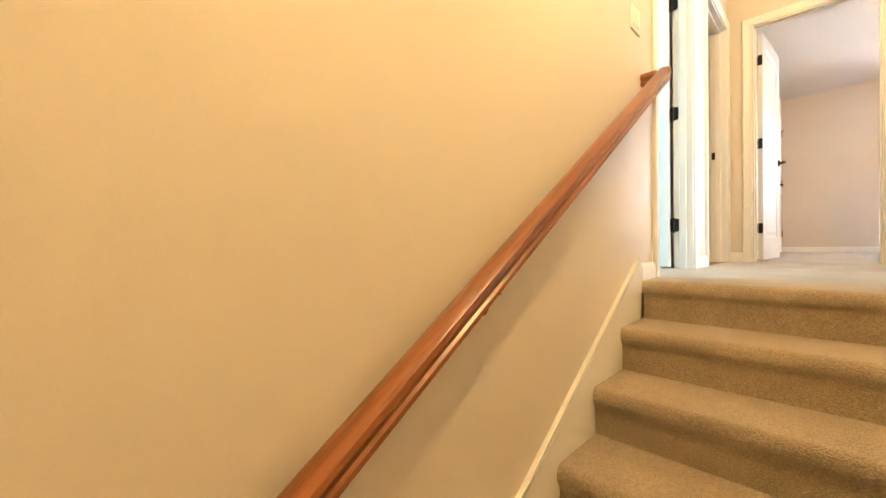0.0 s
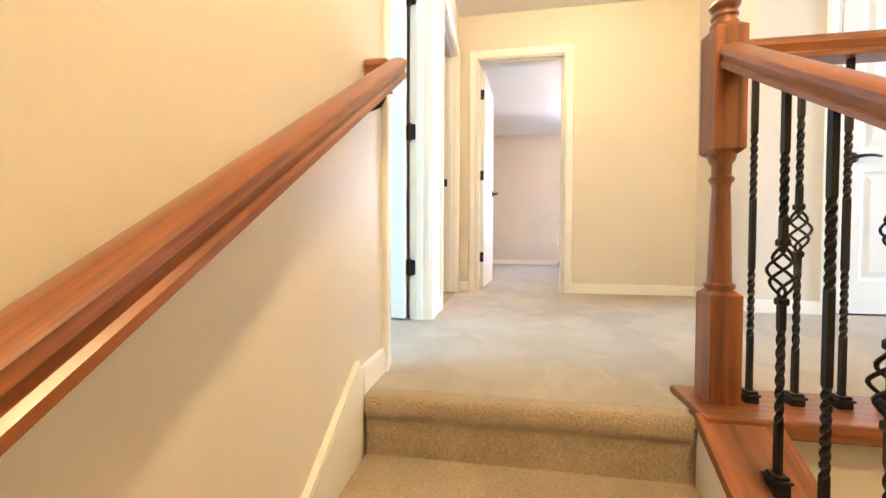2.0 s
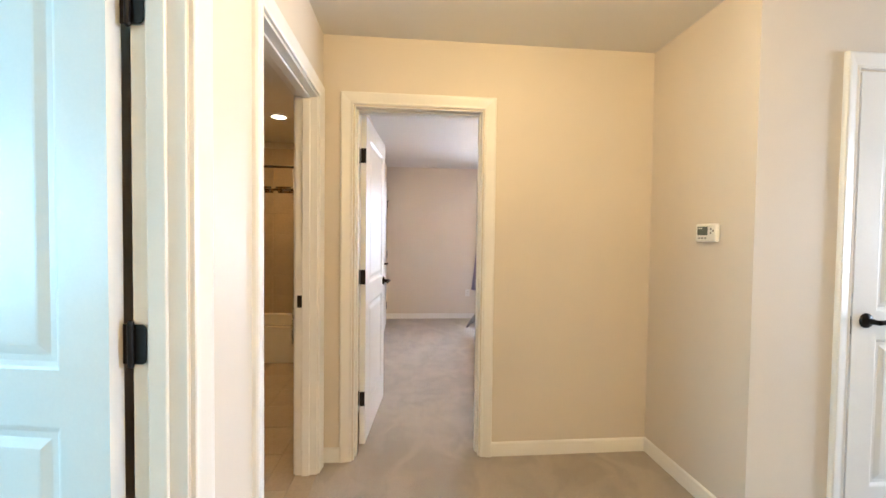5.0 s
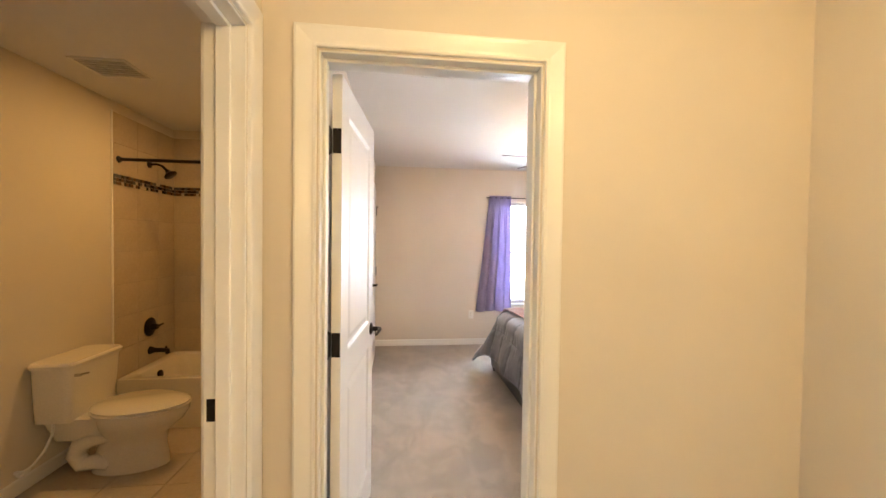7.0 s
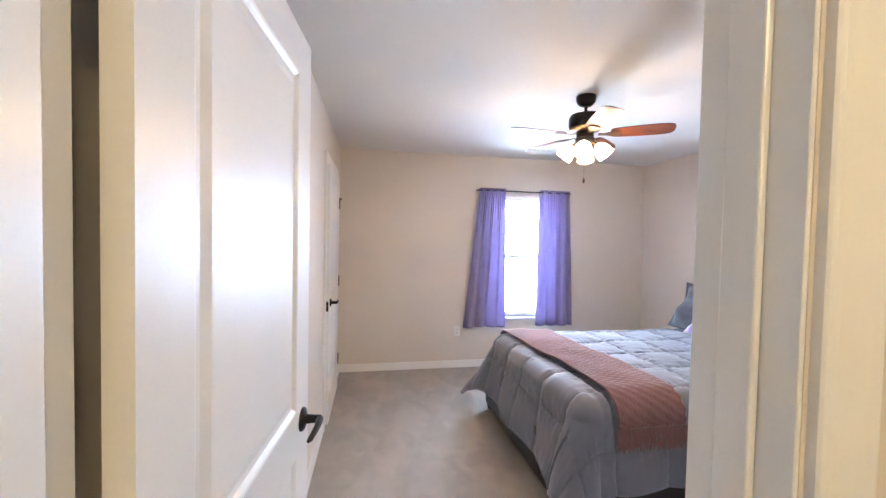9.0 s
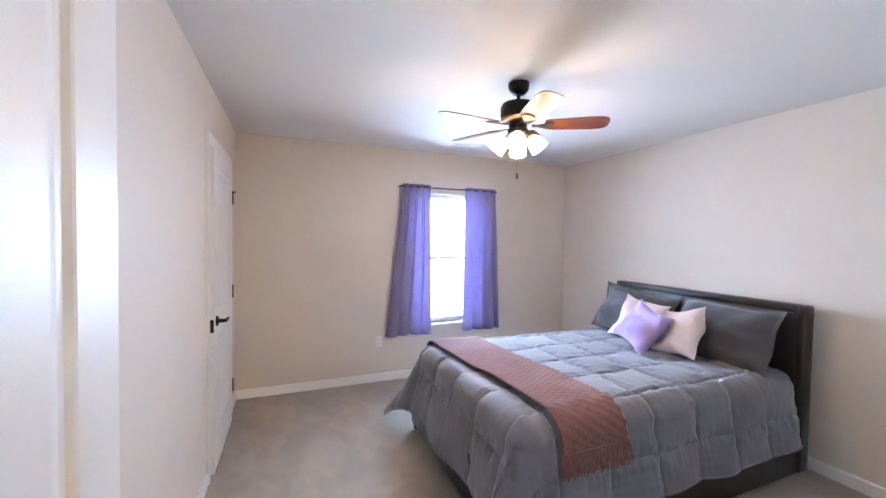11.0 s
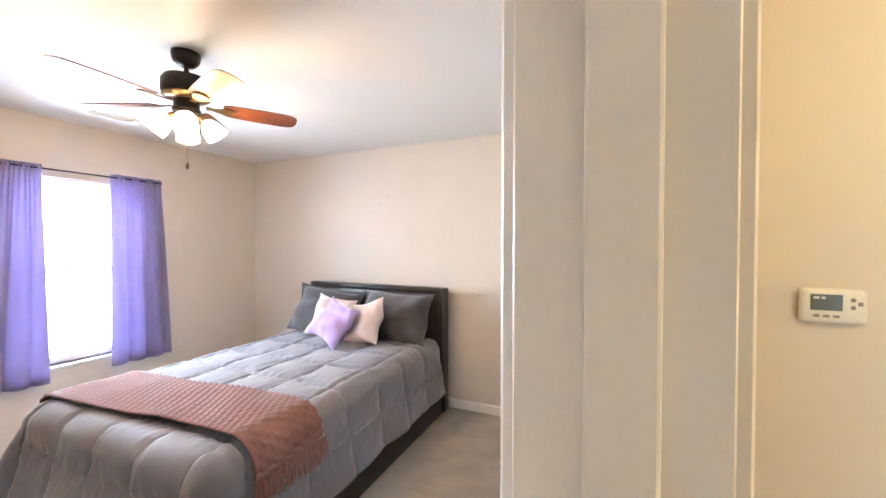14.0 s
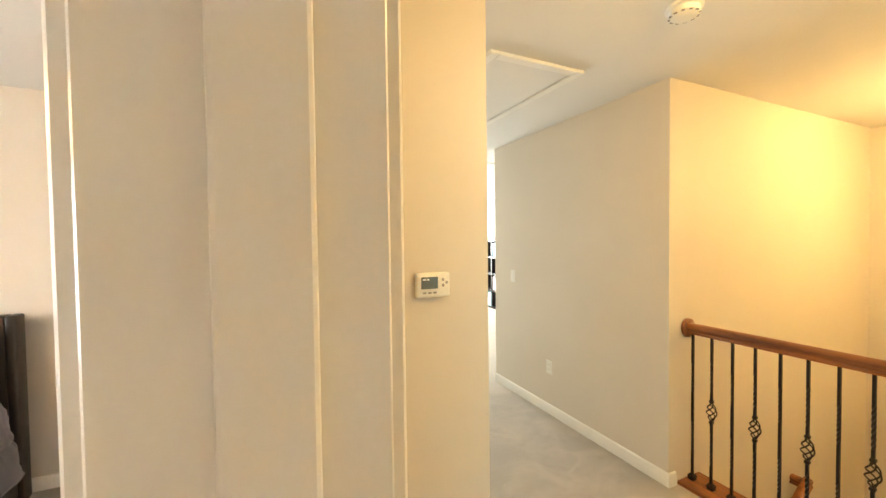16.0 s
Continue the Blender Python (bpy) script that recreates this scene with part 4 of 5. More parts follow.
for x in (-0.036, -0.016, 0.004):
    bm = bmesh.new()
    box(bm, (x - 0.007, -0.0285, -0.030), (x + 0.007, -0.025, -0.023), 0.002, 1)
    part("button", bm, bpy.data.materials["grey_rubber"], th)

# ---- bed ----
LEATHER = material("dark_brown_leatherette", (0.016, 0.011, 0.010), 0.33, var=0.15, scale=9, fine=220, fine_var=0.1, bump=0.15)
QUILT = material("slate_grey_microfibre", (0.150, 0.153, 0.182), 0.75, var=0.05, scale=5, fine=300, fine_var=0.05, bump=0.12, sheen=0.35)
SHAM = material("charcoal_microfibre", (0.066, 0.066, 0.078), 0.8, var=0.06, scale=6, fine=300, fine_var=0.05, bump=0.12, sheen=0.3)
BY, BHW = 2.12, 0.705            # bed's middle line and half width
FOOT, HEADX = 1.52, 3.625
bed = empty("bed", pose(2.6, BY, 0), "queen bed with dark brown leatherette frame and headboard", "bed")
inv = pose(2.6, BY, 0).inverted()
bm = bmesh.new()
box(bm, (HEADX + 0.008, BY - 0.707, 0.10), (HEADX + 0.09, BY + 0.707, 1.065), 0.012, 2)
bm.transform(inv)
hb = part("headboard", bm, LEATHER, bed, smooth=True)
for a, b in (((HEADX, BY - 0.757, 0.02), (HEADX + 0.10, BY - 0.707, 1.108)), ((HEADX, BY + 0.707, 0.02), (HEADX + 0.10, BY + 0.757, 1.108)), ((HEADX, BY - 0.707, 1.055), (HEADX + 0.10, BY + 0.707, 1.108))):
    bm = bmesh.new()
    box(bm, a, b, 0.014, 3)
    bm.transform(inv)
    part("padded_edge", bm, LEATHER, hb, smooth=True)
for y0, y1 in ((BY - 0.742, BY - 0.707), (BY + 0.707, BY + 0.742)):
    bm = bmesh.new()
    box(bm, (FOOT - 0.01, y0, 0.015), (HEADX, y1, 0.34), 0.010, 2)
    bm.transform(inv)
    part("side_rail", bm, LEATHER, bed, smooth=True)
bm = bmesh.new()
box(bm, (FOOT - 0.045, BY - 0.742, 0.045), (FOOT - 0.01, BY + 0.742, 0.34), 0.010, 2)
bm.transform(inv)
part("foot_rail", bm, LEATHER, bed, smooth=True)
for x in (FOOT - 0.01, 2.55, HEADX - 0.06):
    for y in (BY - 0.70, BY + 0.70):
        bm = bmesh.new()
        lathe(bm, [(0.022, 0.0), (0.030, 0.047)], (x, y, 0), 12)
        bm.transform(inv)
        part("leg", bm, DARK, bed)
bm = bmesh.new()
box(bm, (FOOT, BY - 0.695, 0.30), (HEADX - 0.005, BY + 0.695, 0.60), 0.05, 4)
bm.transform(inv)
part("mattress", bm, PLASTIC, bed, smooth=True)

TOPZ = 0.655


def drape(s, t):
    """Where the cloth point (s, t) lies: s from the head towards the foot, t across; over the edges it hangs and flares."""
    L, W, r0 = HEADX - 0.03 - FOOT, BHW, 0.09
    ds, dt = max(0.0, s - L + r0), max(0.0, abs(t) - W + r0)
    sg = 1 if t >= 0 else -1
    r = math.hypot(ds, dt)
    bx, by = min(s, L - r0), sg * min(abs(t), W - r0)
    if r < 1e-6:
        return Vector((HEADX - 0.03 - bx, BY + by, TOPZ)), Vector((0, 0, 1))
    ux, uy = ds / r, sg * dt / r
    arc = r0 * math.pi / 2
    if r < arc:
        a = r / r0
        out, down, nrm = r0 * math.sin(a), r0 * (1 - math.cos(a)), (math.sin(a), math.cos(a))
    else:
        e = r - arc
        corner = min(ds, dt) / (r + 1e-6)
        out, down, nrm = r0 + e * (0.11 + 0.55 * corner), r0 + e * (0.98 - 0.14 * corner), (0.98, 0.12)
    return Vector((HEADX - 0.03 - bx - ux * out, BY + by + uy * out, TOPZ - down)), Vector((-ux * nrm[0], uy * nrm[0], nrm[1]))


def comforter():
    L, W = HEADX - 0.03 - FOOT, BHW
    over_s, over_t = 0.44, 0.41
    S, T = L + over_s, W + over_t
    ns, ntt = 290, 270
    cell_s, cell_t = 0.315, 0.305
    bm = bmesh.new()
    rows = []
    for i in range(ns + 1):
        s = S * i / ns
        row = []
        for j in range(ntt + 1):
            t = -T + 2 * T * j / ntt
            w1 = 0.022 * noise.noise(Vector((s * 2.3, t * 2.3, 1.7)))
            p, n = drape(s, t + w1)
            a, b = (s + w1) / cell_s, (t + w1) / cell_t
            pa, pb = abs(math.sin(math.pi * a)), abs(math.sin(math.pi * b))
            puff = 0.040 * (min(pa, pb) ** 0.26) * (0.75 + 0.25 * noise.noise(Vector((math.floor(a) * 3.1, math.floor(b) * 5.7, 0))))
            # quilted ripples run out from the seams
            edge = 1 - min(pa, pb)
            rip = 0.008 * noise.noise(Vector((s * 9, t * 30, 4.0))) * edge + 0.007 * noise.noise(Vector((s * 32, t * 9, 7.0))) * edge
            big = 0.012 * noise.noise(Vector((s * 3.1, t * 3.1, 9.0)))
            hang = max(0.0, TOPZ - 0.12 - p.z)
            wave = 0.045 * hang * (1 + math.sin(s * 11 + 2 * noise.noise(Vector((s * 2, t * 2, 3))))) if abs(t) > W else 0.08 * hang * (1 + math.sin(t * 9 + 1.0))
            row.append(bm.verts.new(p + n * (0.004 + puff + rip + big + wave)))
        rows.append(row)
    for a, b in zip(rows, rows[1:]):
        for j in range(ntt):
            bm.faces.new((a[j], a[j + 1], b[j + 1], b[j]))
    rim = [v.co.copy() for v in [r[0] for r in rows] + rows[-1][1:] + [r[-1] for r in reversed(rows[:-1])]]
    root = empty("comforter", pose(2.6, BY, TOPZ), "slate grey box-stitched comforter hanging over the bed", "comforter")
    bm.transform(pose(2.6, BY, TOPZ).inverted())
    ob = part("quilted_cover", bm, QUILT, root, smooth=True)
    for p in ob.data.polygons:
        p.use_smooth = True
    bm = bmesh.new()
    tube(bm, rim, 0.006, 6)
    bm.transform(pose(2.6, BY, TOPZ).inverted())
    part("edge_piping", bm, QUILT, root, smooth=True)
    c, n = drape(S, -W + 0.10)
    bm = bmesh.new()
    box(bm, (-0.002, -0.022, -0.075), (0.001, 0.022, 0.004))
    bm.transform(pose(2.6, BY, TOPZ).inverted() @ Matrix.Translation(c + n * 0.055))
    part("care_tag", bm, PLASTIC, root, "small white care tag at the hem")
    s = ob.modifiers.new("thick", "SOLIDIFY")
    s.thickness, s.offset = 0.02, -1
    return root


comforter()

YARN = material("dusty_rose_knit", (0.185, 0.085, 0.075), 0.95, var=0.08, scale=12, fine=260, fine_var=0.12, bump=0.5, sheen=0.3)


def throw():
    """A knitted runner across the bed near its foot with a fringe at both ends."""
    root = empty("throw_blanket", pose(1.95, BY, TOPZ), "dusty rose knitted throw with a long fringe on the comforter", "blanket")
    inv = pose(1.95, BY, TOPZ).inverted()
    L = HEADX - 0.03 - FOOT
    bm = bmesh.new()
    rows, tips = [], ([], [])
    nu, nv = 44, 220
    for j in range(nv + 1):
        t = -0.79 + 1.57 * j / nv
        row = []
        for i in range(nu + 1):
            u = i / nu
            s = L - 0.482 + 0.40 * u + 0.085 * (t - 0.6) + 0.012 * math.sin(5 * t)
            p, n = drape(s, t)
            knit = 0.0045 * math.sin(2 * math.pi * (t * 26 + 0.5 * (i // 4 % 2))) * math.cos(2 * math.pi * u * 11)
            row.append(bm.verts.new(p + n * (0.056 + knit + 0.010 * noise.noise(Vector((s * 5, t * 5, 2))))))
            if j == 0:
                tips[0].append((p + n * 0.056, n))
            if j == nv:
                tips[1].append((p + n * 0.056, n))
        rows.append(row)
    for a, b in zip(rows, rows[1:]):
        for i in range(nu):
            bm.faces.new((a[i], a[i + 1], b[i + 1], b[i]))
    bm.transform(inv)
    k = part("knit", bm, YARN, root, smooth=True)
    so = k.modifiers.new("thick", "SOLIDIFY")
    so.thickness, so.offset = 0.007, -1
    bm = bmesh.new()
    rng = random.Random(5)
    for p, n in tips[0]:
        for q in range(3):
            base = p + Vector((rng.uniform(-0.006, 0.006), 0, 0))
            ln = rng.uniform(0.085, 0.12)
            tube(bm, [base, base + Vector((rng.uniform(-0.01, 0.01), -0.006, -ln * 0.5)), base + Vector((rng.uniform(-0.02, 0.02), -0.012, -ln))], [0.0026, 0.0026, 0.002], 4)
    bm.transform(inv)
    part("fringe", bm, YARN, root)


throw()


def cushion(name, w, h, d, mat, m, label, pinch=0.12, flange=0.0, seed=1):
    """A stuffed cushion: x across, z up, puffed along y, with drawn-in edges and pointed corners."""
    n = 26
    bm = bmesh.new()
    sheets = []
    for side in (1, -1):
        g = []
        for j in range(n + 1):
            v = -1 + 2 * j / n
            row = []
            for i in range(n + 1):
                u = -1 + 2 * i / n
                x = u * w / 2 * (1 - pinch * (1 - v * v) * abs(u) ** 3)
                z = v * h / 2 * (1 - pinch * (1 - u * u) * abs(v) ** 3)
                fu, fv = min(1.0, abs(u) / (1 - flange)), min(1.0, abs(v) / (1 - flange))
                th = max(0.0, (1 - fu ** 2.6)) ** 0.55 * max(0.0, (1 - fv ** 2.6)) ** 0.55
                wr = 0.05 * noise.noise(Vector((u * 2.1 + seed, v * 2.1, side * 3.0))) + 0.02 * noise.noise(Vector((u * 6 + seed, v * 6, side * 5.0)))
                y = side * (d / 2 * th * (1 + wr * 4.5) + 0.002) + 0.045 * noise.noise(Vector((u * 1.5 + seed, v * 1.5, 0.0)))
                row.append(bm.verts.new((x, y, z)))
            g.append(row)
        sheets.append(g)
        for a, b in zip(g, g[1:]):
            for i in range(n):
                bm.faces.new((a[i], a[i + 1], b[i + 1], b[i]))
    a, b = sheets
    loop = [(0, i) for i in range(n)] + [(j, n) for j in range(n)] + [(n, n - i) for i in range(n)] + [(n - j, 0) for j in range(n)]
    for (j0, i0), (j1, i1) in zip(loop, loop[1:] + loop[:1]):
        bm.faces.new((a[j0][i0], a[j1][i1], b[j1][i1], b[j0][i0]))
    ob = part(name, bm, mat, smooth=True)
    for p in ob.data.polygons:
        p.use_smooth = True
    ob.matrix_basis = m
    return tagged(ob, label, "pillow", "pillows on the bed")


BLUSH = material("blush_white_faux_suede", (0.68, 0.60, 0.61), 0.85, var=0.04, scale=9, fine=260, bump=0.1, sheen=0.4)
LILAC = material("lilac_faux_suede", (0.36, 0.27, 0.55), 0.85, var=0.05, scale=9, fine=260, bump=0.1, sheen=0.4)
ZP = TOPZ + 0.03
cushion("pillow", 0.72, 0.455, 0.25, SHAM, pose(3.455, BY - 0.335, ZP + 0.175, 0, 0, -92) @ pose(0, 0, 0, -26, 0, 0), "large charcoal pillow sham leaning on the headboard", 0.06, 0.10, 2)
cushion("pillow", 0.69, 0.46, 0.24, SHAM, pose(3.435, BY + 0.395, ZP + 0.175, 0, 0, -84) @ pose(0, 0, 0, -28, 6, 0), "charcoal pillow sham slumped beside the wall corner", 0.06, 0.10, 7)
cushion("pillow", 0.39, 0.39, 0.15, BLUSH, pose(3.21, BY - 0.20, ZP + 0.155, 0, 0, -97) @ pose(0, 0, 0, -32, -12, 0), "blush white square cushion leaning on the sham", 0.16, 0.0, 4)
cushion("pillow", 0.39, 0.39, 0.15, BLUSH, pose(3.24, BY + 0.16, ZP + 0.168, 0, 0, -84) @ pose(0, 0, 0, -30, 8, 0), "blush white square cushion behind the lilac one", 0.16, 0.0, 5)
cushion("pillow", 0.36, 0.36, 0.14, LILAC, pose(3.07, BY - 0.02, ZP + 0.170, 0, 0, -104) @ pose(0, 0, 0, -32, 15, 0), "lilac square cushion tilted in front", 0.18, 0.0, 6)

# ---- bathroom ----
TY0, TY1 = 1.762, 2.522
TXE = -0.115


def tiled(parent, m, a0, a1, z0, z1, w, h, name="tile", mat=None, gap=0.003, t=0.006, stagger=False):
    """Tiles side by side on a plane: local x along, z up, standing out to -y."""
    cache = {}
    row = 0
    z = z0
    while z < z1 - 0.005:
        hh = min(h, z1 - z)
        a = a0 - (w / 2 if stagger and row % 2 else 0)
        while a < a1 - 0.005:
            s, e = max(a, a0), min(a + w, a1)
            if e - s > 0.01:
                key = (round(e - s, 4), round(hh, 4))
                if key not in cache:
                    bm = bmesh.new()
                    box(bm, (0, -t, 0), (e - s - gap, 0.0, hh - gap), 0.0012, 1)
                    cache[key] = part(name, bm, mat, parent)
                    o = cache[key]
                else:
                    o = share(cache[key], pose(0, 0, 0), parent)
                o.matrix_basis = m @ pose(s, 0, z)
            a += w
        z += h
        row += 1


def surround(name, m, length, label):
    root = empty(name, m, label, "tile surround", kind="structure")
    bm = bmesh.new()
    box(bm, (0, -0.008, 0.32), (length, 0.0, 2.36))
    part("grout", bm, GROUT, root)
    off = pose(0, -0.008, 0)
    tiled(root, off, 0, length, 0.345, 1.826, 0.255, 0.2468, "tile", TILE_MAT)
    tiled(root, off, 0, length, 1.911, 2.36, 0.255, 0.2245, "tile", TILE_MAT)
    rng = random.Random(11)
    cols = int(length / 0.0255)
    for c in range(cols):
        for r in range(3):
            bm = None
            mm = rng.choice(MOSAIC)
            key = mm.name + name
            if key not in chips:
                bm = bmesh.new()
                box(bm, (0, -0.0075, 0), (0.0235, 0.0, 0.0235))
                chips[key] = part("mosaic_tile", bm, mm, root)
                o = chips[key]
            else:
                o = share(chips[key], pose(0, 0, 0), root)
            o.matrix_basis = off @ pose(c * 0.0255, 0, 1.829 + r * 0.0265)
    return root


chips = {}
MOSAIC = [material("mosaic_dark", (0.035, 0.025, 0.02), 0.12, bump=0.0), material("mosaic_brown", (0.13, 0.075, 0.045), 0.12, bump=0.0), material("mosaic_cream", (0.5, 0.42, 0.32), 0.12, bump=0.0), material("mosaic_slate", (0.10, 0.10, 0.10), 0.12, bump=0.0)]
surround("tile_surround_west", facing(TX, TY0, "+x"), TY1 - TY0, "beige tile surround with a mosaic band beside the tub")
surround("tile_surround_north", facing(TX, TY1, "-y"), TXE - TX, "beige tile surround with a mosaic band behind the tub")
bm = bmesh.new()
box(bm, (TX, TY0 - 0.014, 0.0), (TX + 0.012, TY0, 2.37), 0.003, 1)
tagged(part("trim_tile_edge", bm, TRIM, smooth=True), "white edge strip of the tile", "trim", kind="structure")
fl = empty("floor_tiles", pose(TX, -1.09, -0.006), "large beige ceramic floor tiles", "floor", kind="structure")
cache = {}
x = 0.10
while x < TXE - TX:
    y = 0.18
    while y < TY0 + 1.09:
        w, l = min(0.33, TXE - TX - x), min(0.33, TY0 + 1.09 - y)
        key = (round(w, 3), round(l, 3))
        if key not in cache:
            bm = bmesh.new()
            box(bm, (0, 0, 0), (w - 0.004, l - 0.004, 0.006), 0.0012, 1)
            cache[key] = part("tile", bm, TILE_MAT, fl)
            o = cache[key]
        else:
            o = share(cache[key], pose(0, 0, 0), fl)
        o.matrix_basis = pose(x, y, 0)
        y += 0.33
    x += 0.33
baseboard("baseboard_bathroom", [(TX, -1.09), (TX, TY0 - 0.014)])


def rounded(x0, x1, y0, y1, r, z, k=6):
    pts = []
    for cx, cy, a0 in ((x1 - r, y1 - r, 0), (x0 + r, y1 - r, 90), (x0 + r, y0 + r, 180), (x1 - r, y0 + r, 270)):
        for i in range(k + 1):
            a = radians(a0 + 90 * i / k)
            pts.append((cx + r * math.cos(a), cy + r * math.sin(a), z))
    return pts


tub = empty("bathtub", pose(TX + 0.01, TY0 + 0.005, 0), "cream white alcove bathtub with a plain apron", "bathtub")
inv = pose(TX + 0.01, TY0 + 0.005, 0).inverted()
x0, x1, y0, y1 = TX + 0.010, TXE - 0.002, TY0 + 0.004, TY1 - 0.016
bm = bmesh.new()
loops = [rounded(x0, x1, y0, y1, 0.02, 0.0), rounded(x0, x1, y0, y1, 0.02, 0.36), rounded(x0 + 0.004, x1 - 0.004, y0 + 0.004, y1 - 0.004, 0.02, 0.373), rounded(x0 + 0.06, x1 - 0.06, y0 + 0.065, y1 - 0.05, 0.10, 0.375), rounded(x0 + 0.075, x1 - 0.075, y0 + 0.08, y1 - 0.065, 0.10, 0.363), rounded(x0 + 0.12, x1 - 0.20, y0 + 0.12, y1 - 0.10, 0.12, 0.12), rounded(x0 + 0.18, x1 - 0.28, y0 + 0.18, y1 - 0.16, 0.10, 0.08)]
loft(bm, [ring(bm, l) for l in loops])
bm.transform(inv)
part("shell", bm, PORCELAIN, tub, smooth=True)
bm = bmesh.new()
lathe(bm, [(0.034, 0.0), (0.034, 0.010), (0.026, 0.016), (0.008, 0.018)], seg=20)
bm.transform(inv @ pose(x0 + 0.088, (TY0 + TY1) / 2, 0.285, 0, 82, 0))
part("overflow_plate", bm, BRONZE, tub, "dark bronze overflow plate", smooth=True)

FYC = (TY0 + TY1) / 2 + 0.015
WFX = TX + 0.015
bm = bmesh.new()
lathe(bm, [(0.078, 0.0), (0.078, 0.004), (0.062, 0.014), (0.030, 0.018), (0.024, 0.045), (0.020, 0.060)], seg=28)
valve = tagged(new("shower_valve"), "round dark bronze shower valve with a lever", "faucet")
valve.matrix_basis = pose(WFX, FYC, 0.685)
bm.transform(pose(0, 0, 0, 0, 90, 0))
part("escutcheon", bm, BRONZE, valve, smooth=True)
bm = bmesh.new()
tube(bm, [(0.055, 0, 0), (0.058, 0.03, 0.005), (0.062, 0.075, 0.012)], [0.011, 0.009, 0.006], 10)
part("lever", bm, BRONZE, valve, smooth=True)
bm = bmesh.new()
tube(bm, [(0, 0, 0), (0.012, 0, 0), (0.04, 0, 0.0), (0.10, 0, 0.0), (0.135, 0, -0.004), (0.140, 0, -0.03)], [0.034, 0.030, 0.020, 0.019, 0.021, 0.018], 14)
tube(bm, [(0.125, 0, 0.012), (0.127, 0, 0.034)], [0.006, 0.008], 8)
sp = part("tub_spout", bm, BRONZE, smooth=True)
sp.matrix_basis = pose(WFX, FYC, 0.485)
tagged(sp, "dark bronze tub spout with a diverter", "faucet")
sh = tagged(new("shower"), "dark bronze shower head on a bent arm", "shower")
sh.matrix_basis = pose(WFX, FYC, 2.05)
bm = bmesh.new()
lathe(bm, [(0.030, 0), (0.030, 0.006), (0.014, 0.014)], seg=18)
bm.transform(pose(0, 0, 0, 0, 90, 0))
tube(bm, [(0.005, 0, 0), (0.06, 0, 0.004), (0.10, 0, -0.010), (0.135, 0, -0.045)], 0.010, 10)
part("arm", bm, BRONZE, sh, smooth=True)
bm = bmesh.new()
lathe(bm, [(0.014, 0.0), (0.018, -0.014), (0.034, -0.034), (0.050, -0.044), (0.050, -0.054), (0.044, -0.058)], seg=24)
bm.transform(pose(0.135, 0, -0.045, 0, -38, 0))
part("head", bm, BRONZE, sh, smooth=True)
rod = tagged(new("shower_rod"), "dark bronze shower curtain rod across the tub", "curtain rod")
rod.matrix_basis = pose(TX, TY0 + 0.05, 2.02)
bm = bmesh.new()
tube(bm, [(0.002, 0, 0), (TXE - TX - 0.002, 0, 0)], 0.0125, 12)
part("pole", bm, BRONZE, rod, smooth=True)
for x in (0.002, TXE - TX - 0.03):
    bm = bmesh.new()
    tube(bm, [(x, 0, 0), (x + 0.014, 0, 0), (x + 0.028, 0, 0)], [0.028, 0.026, 0.018], 16)
    part("flange", bm, BRONZE, rod, smooth=True)

# bunched shower curtain, white with dark sprigs
SC = bpy.data.materials.new("sprigged_curtain")
SC.use_nodes = True
nt = SC.node_tree
b = nt.nodes["Principled BSDF"]
co, vo, rp = nt.nodes.new("ShaderNodeTexCoord"), nt.nodes.new("ShaderNodeTexVoronoi"), nt.nodes.new("ShaderNodeValToRGB")
mp = nt.nodes.new("ShaderNodeMapping")
mp.inputs["Scale"].default_value = (16, 16, 9)
vo.feature = "DISTANCE_TO_EDGE"
nt.links.new(co.outputs["Object"], mp.inputs[0])
nt.links.new(mp.outputs[0], vo.inputs["Vector"])
nt.links.new(vo.outputs["Distance"], rp.inputs[0])
rp.color_ramp.elements[0].position, rp.color_ramp.elements[1].position = 0.05, 0.075
rp.color_ramp.elements[0].color, rp.color_ramp.elements[1].color = (0.03, 0.025, 0.03, 1), (0.74, 0.72, 0.66, 1)
nt.links.new(rp.outputs[0], b.inputs["Base Color"])
b.inputs["Roughness"].default_value = 0.8
bm = bmesh.new()
g = []
for j in range(31):
    v = j / 30
    g.append([bm.verts.new((-0.70 + 0.56 * i / 60 + 0.01 * math.sin(4 * v + i * 0.1), TY0 - 0.03 + 0.035 * math.sin(i * 0.9 + 0.4 * math.sin(3 * v)), 1.99 - 1.79 * v)) for i in range(61)])
for a, c in zip(g, g[1:]):
    for i in range(60):
        bm.faces.new((a[i], a[i + 1], c[i + 1], c[i]))
scu = tagged(part("shower_curtain", bm, SC, smooth=True), "white shower curtain with dark sprigs drawn aside", "shower curtain")
scu.modifiers.new("cloth", "SOLIDIFY").thickness = 0.002

can = empty("recessed_light", pose(-0.76, 1.52, H), "small round recessed bathroom light, lit", "ceiling light")
bm = bmesh.new()
lathe(bm, [(0.085, 0.0), (0.085, -0.004), (0.066, -0.006), (0.064, 0.001)], seg=28, caps=False)
part("trim_ring", bm, PLASTIC, can, smooth=True)
bm = bmesh.new()
lathe(bm, [(0.063, -0.003), (0.004, -0.004)], seg=24)
part("lens", bm, glow("lit_lens", (1.0, 0.82, 0.55), 6.0), can)

# toilet, its back against the west wall, facing +x
TCY = 1.305
toilet = empty("toilet", pose(TX, TCY, 0) @ Matrix.Diagonal((1.10, 1.0, 0.95, 1.0)), "cream white two-piece toilet with closed lid", "toilet")


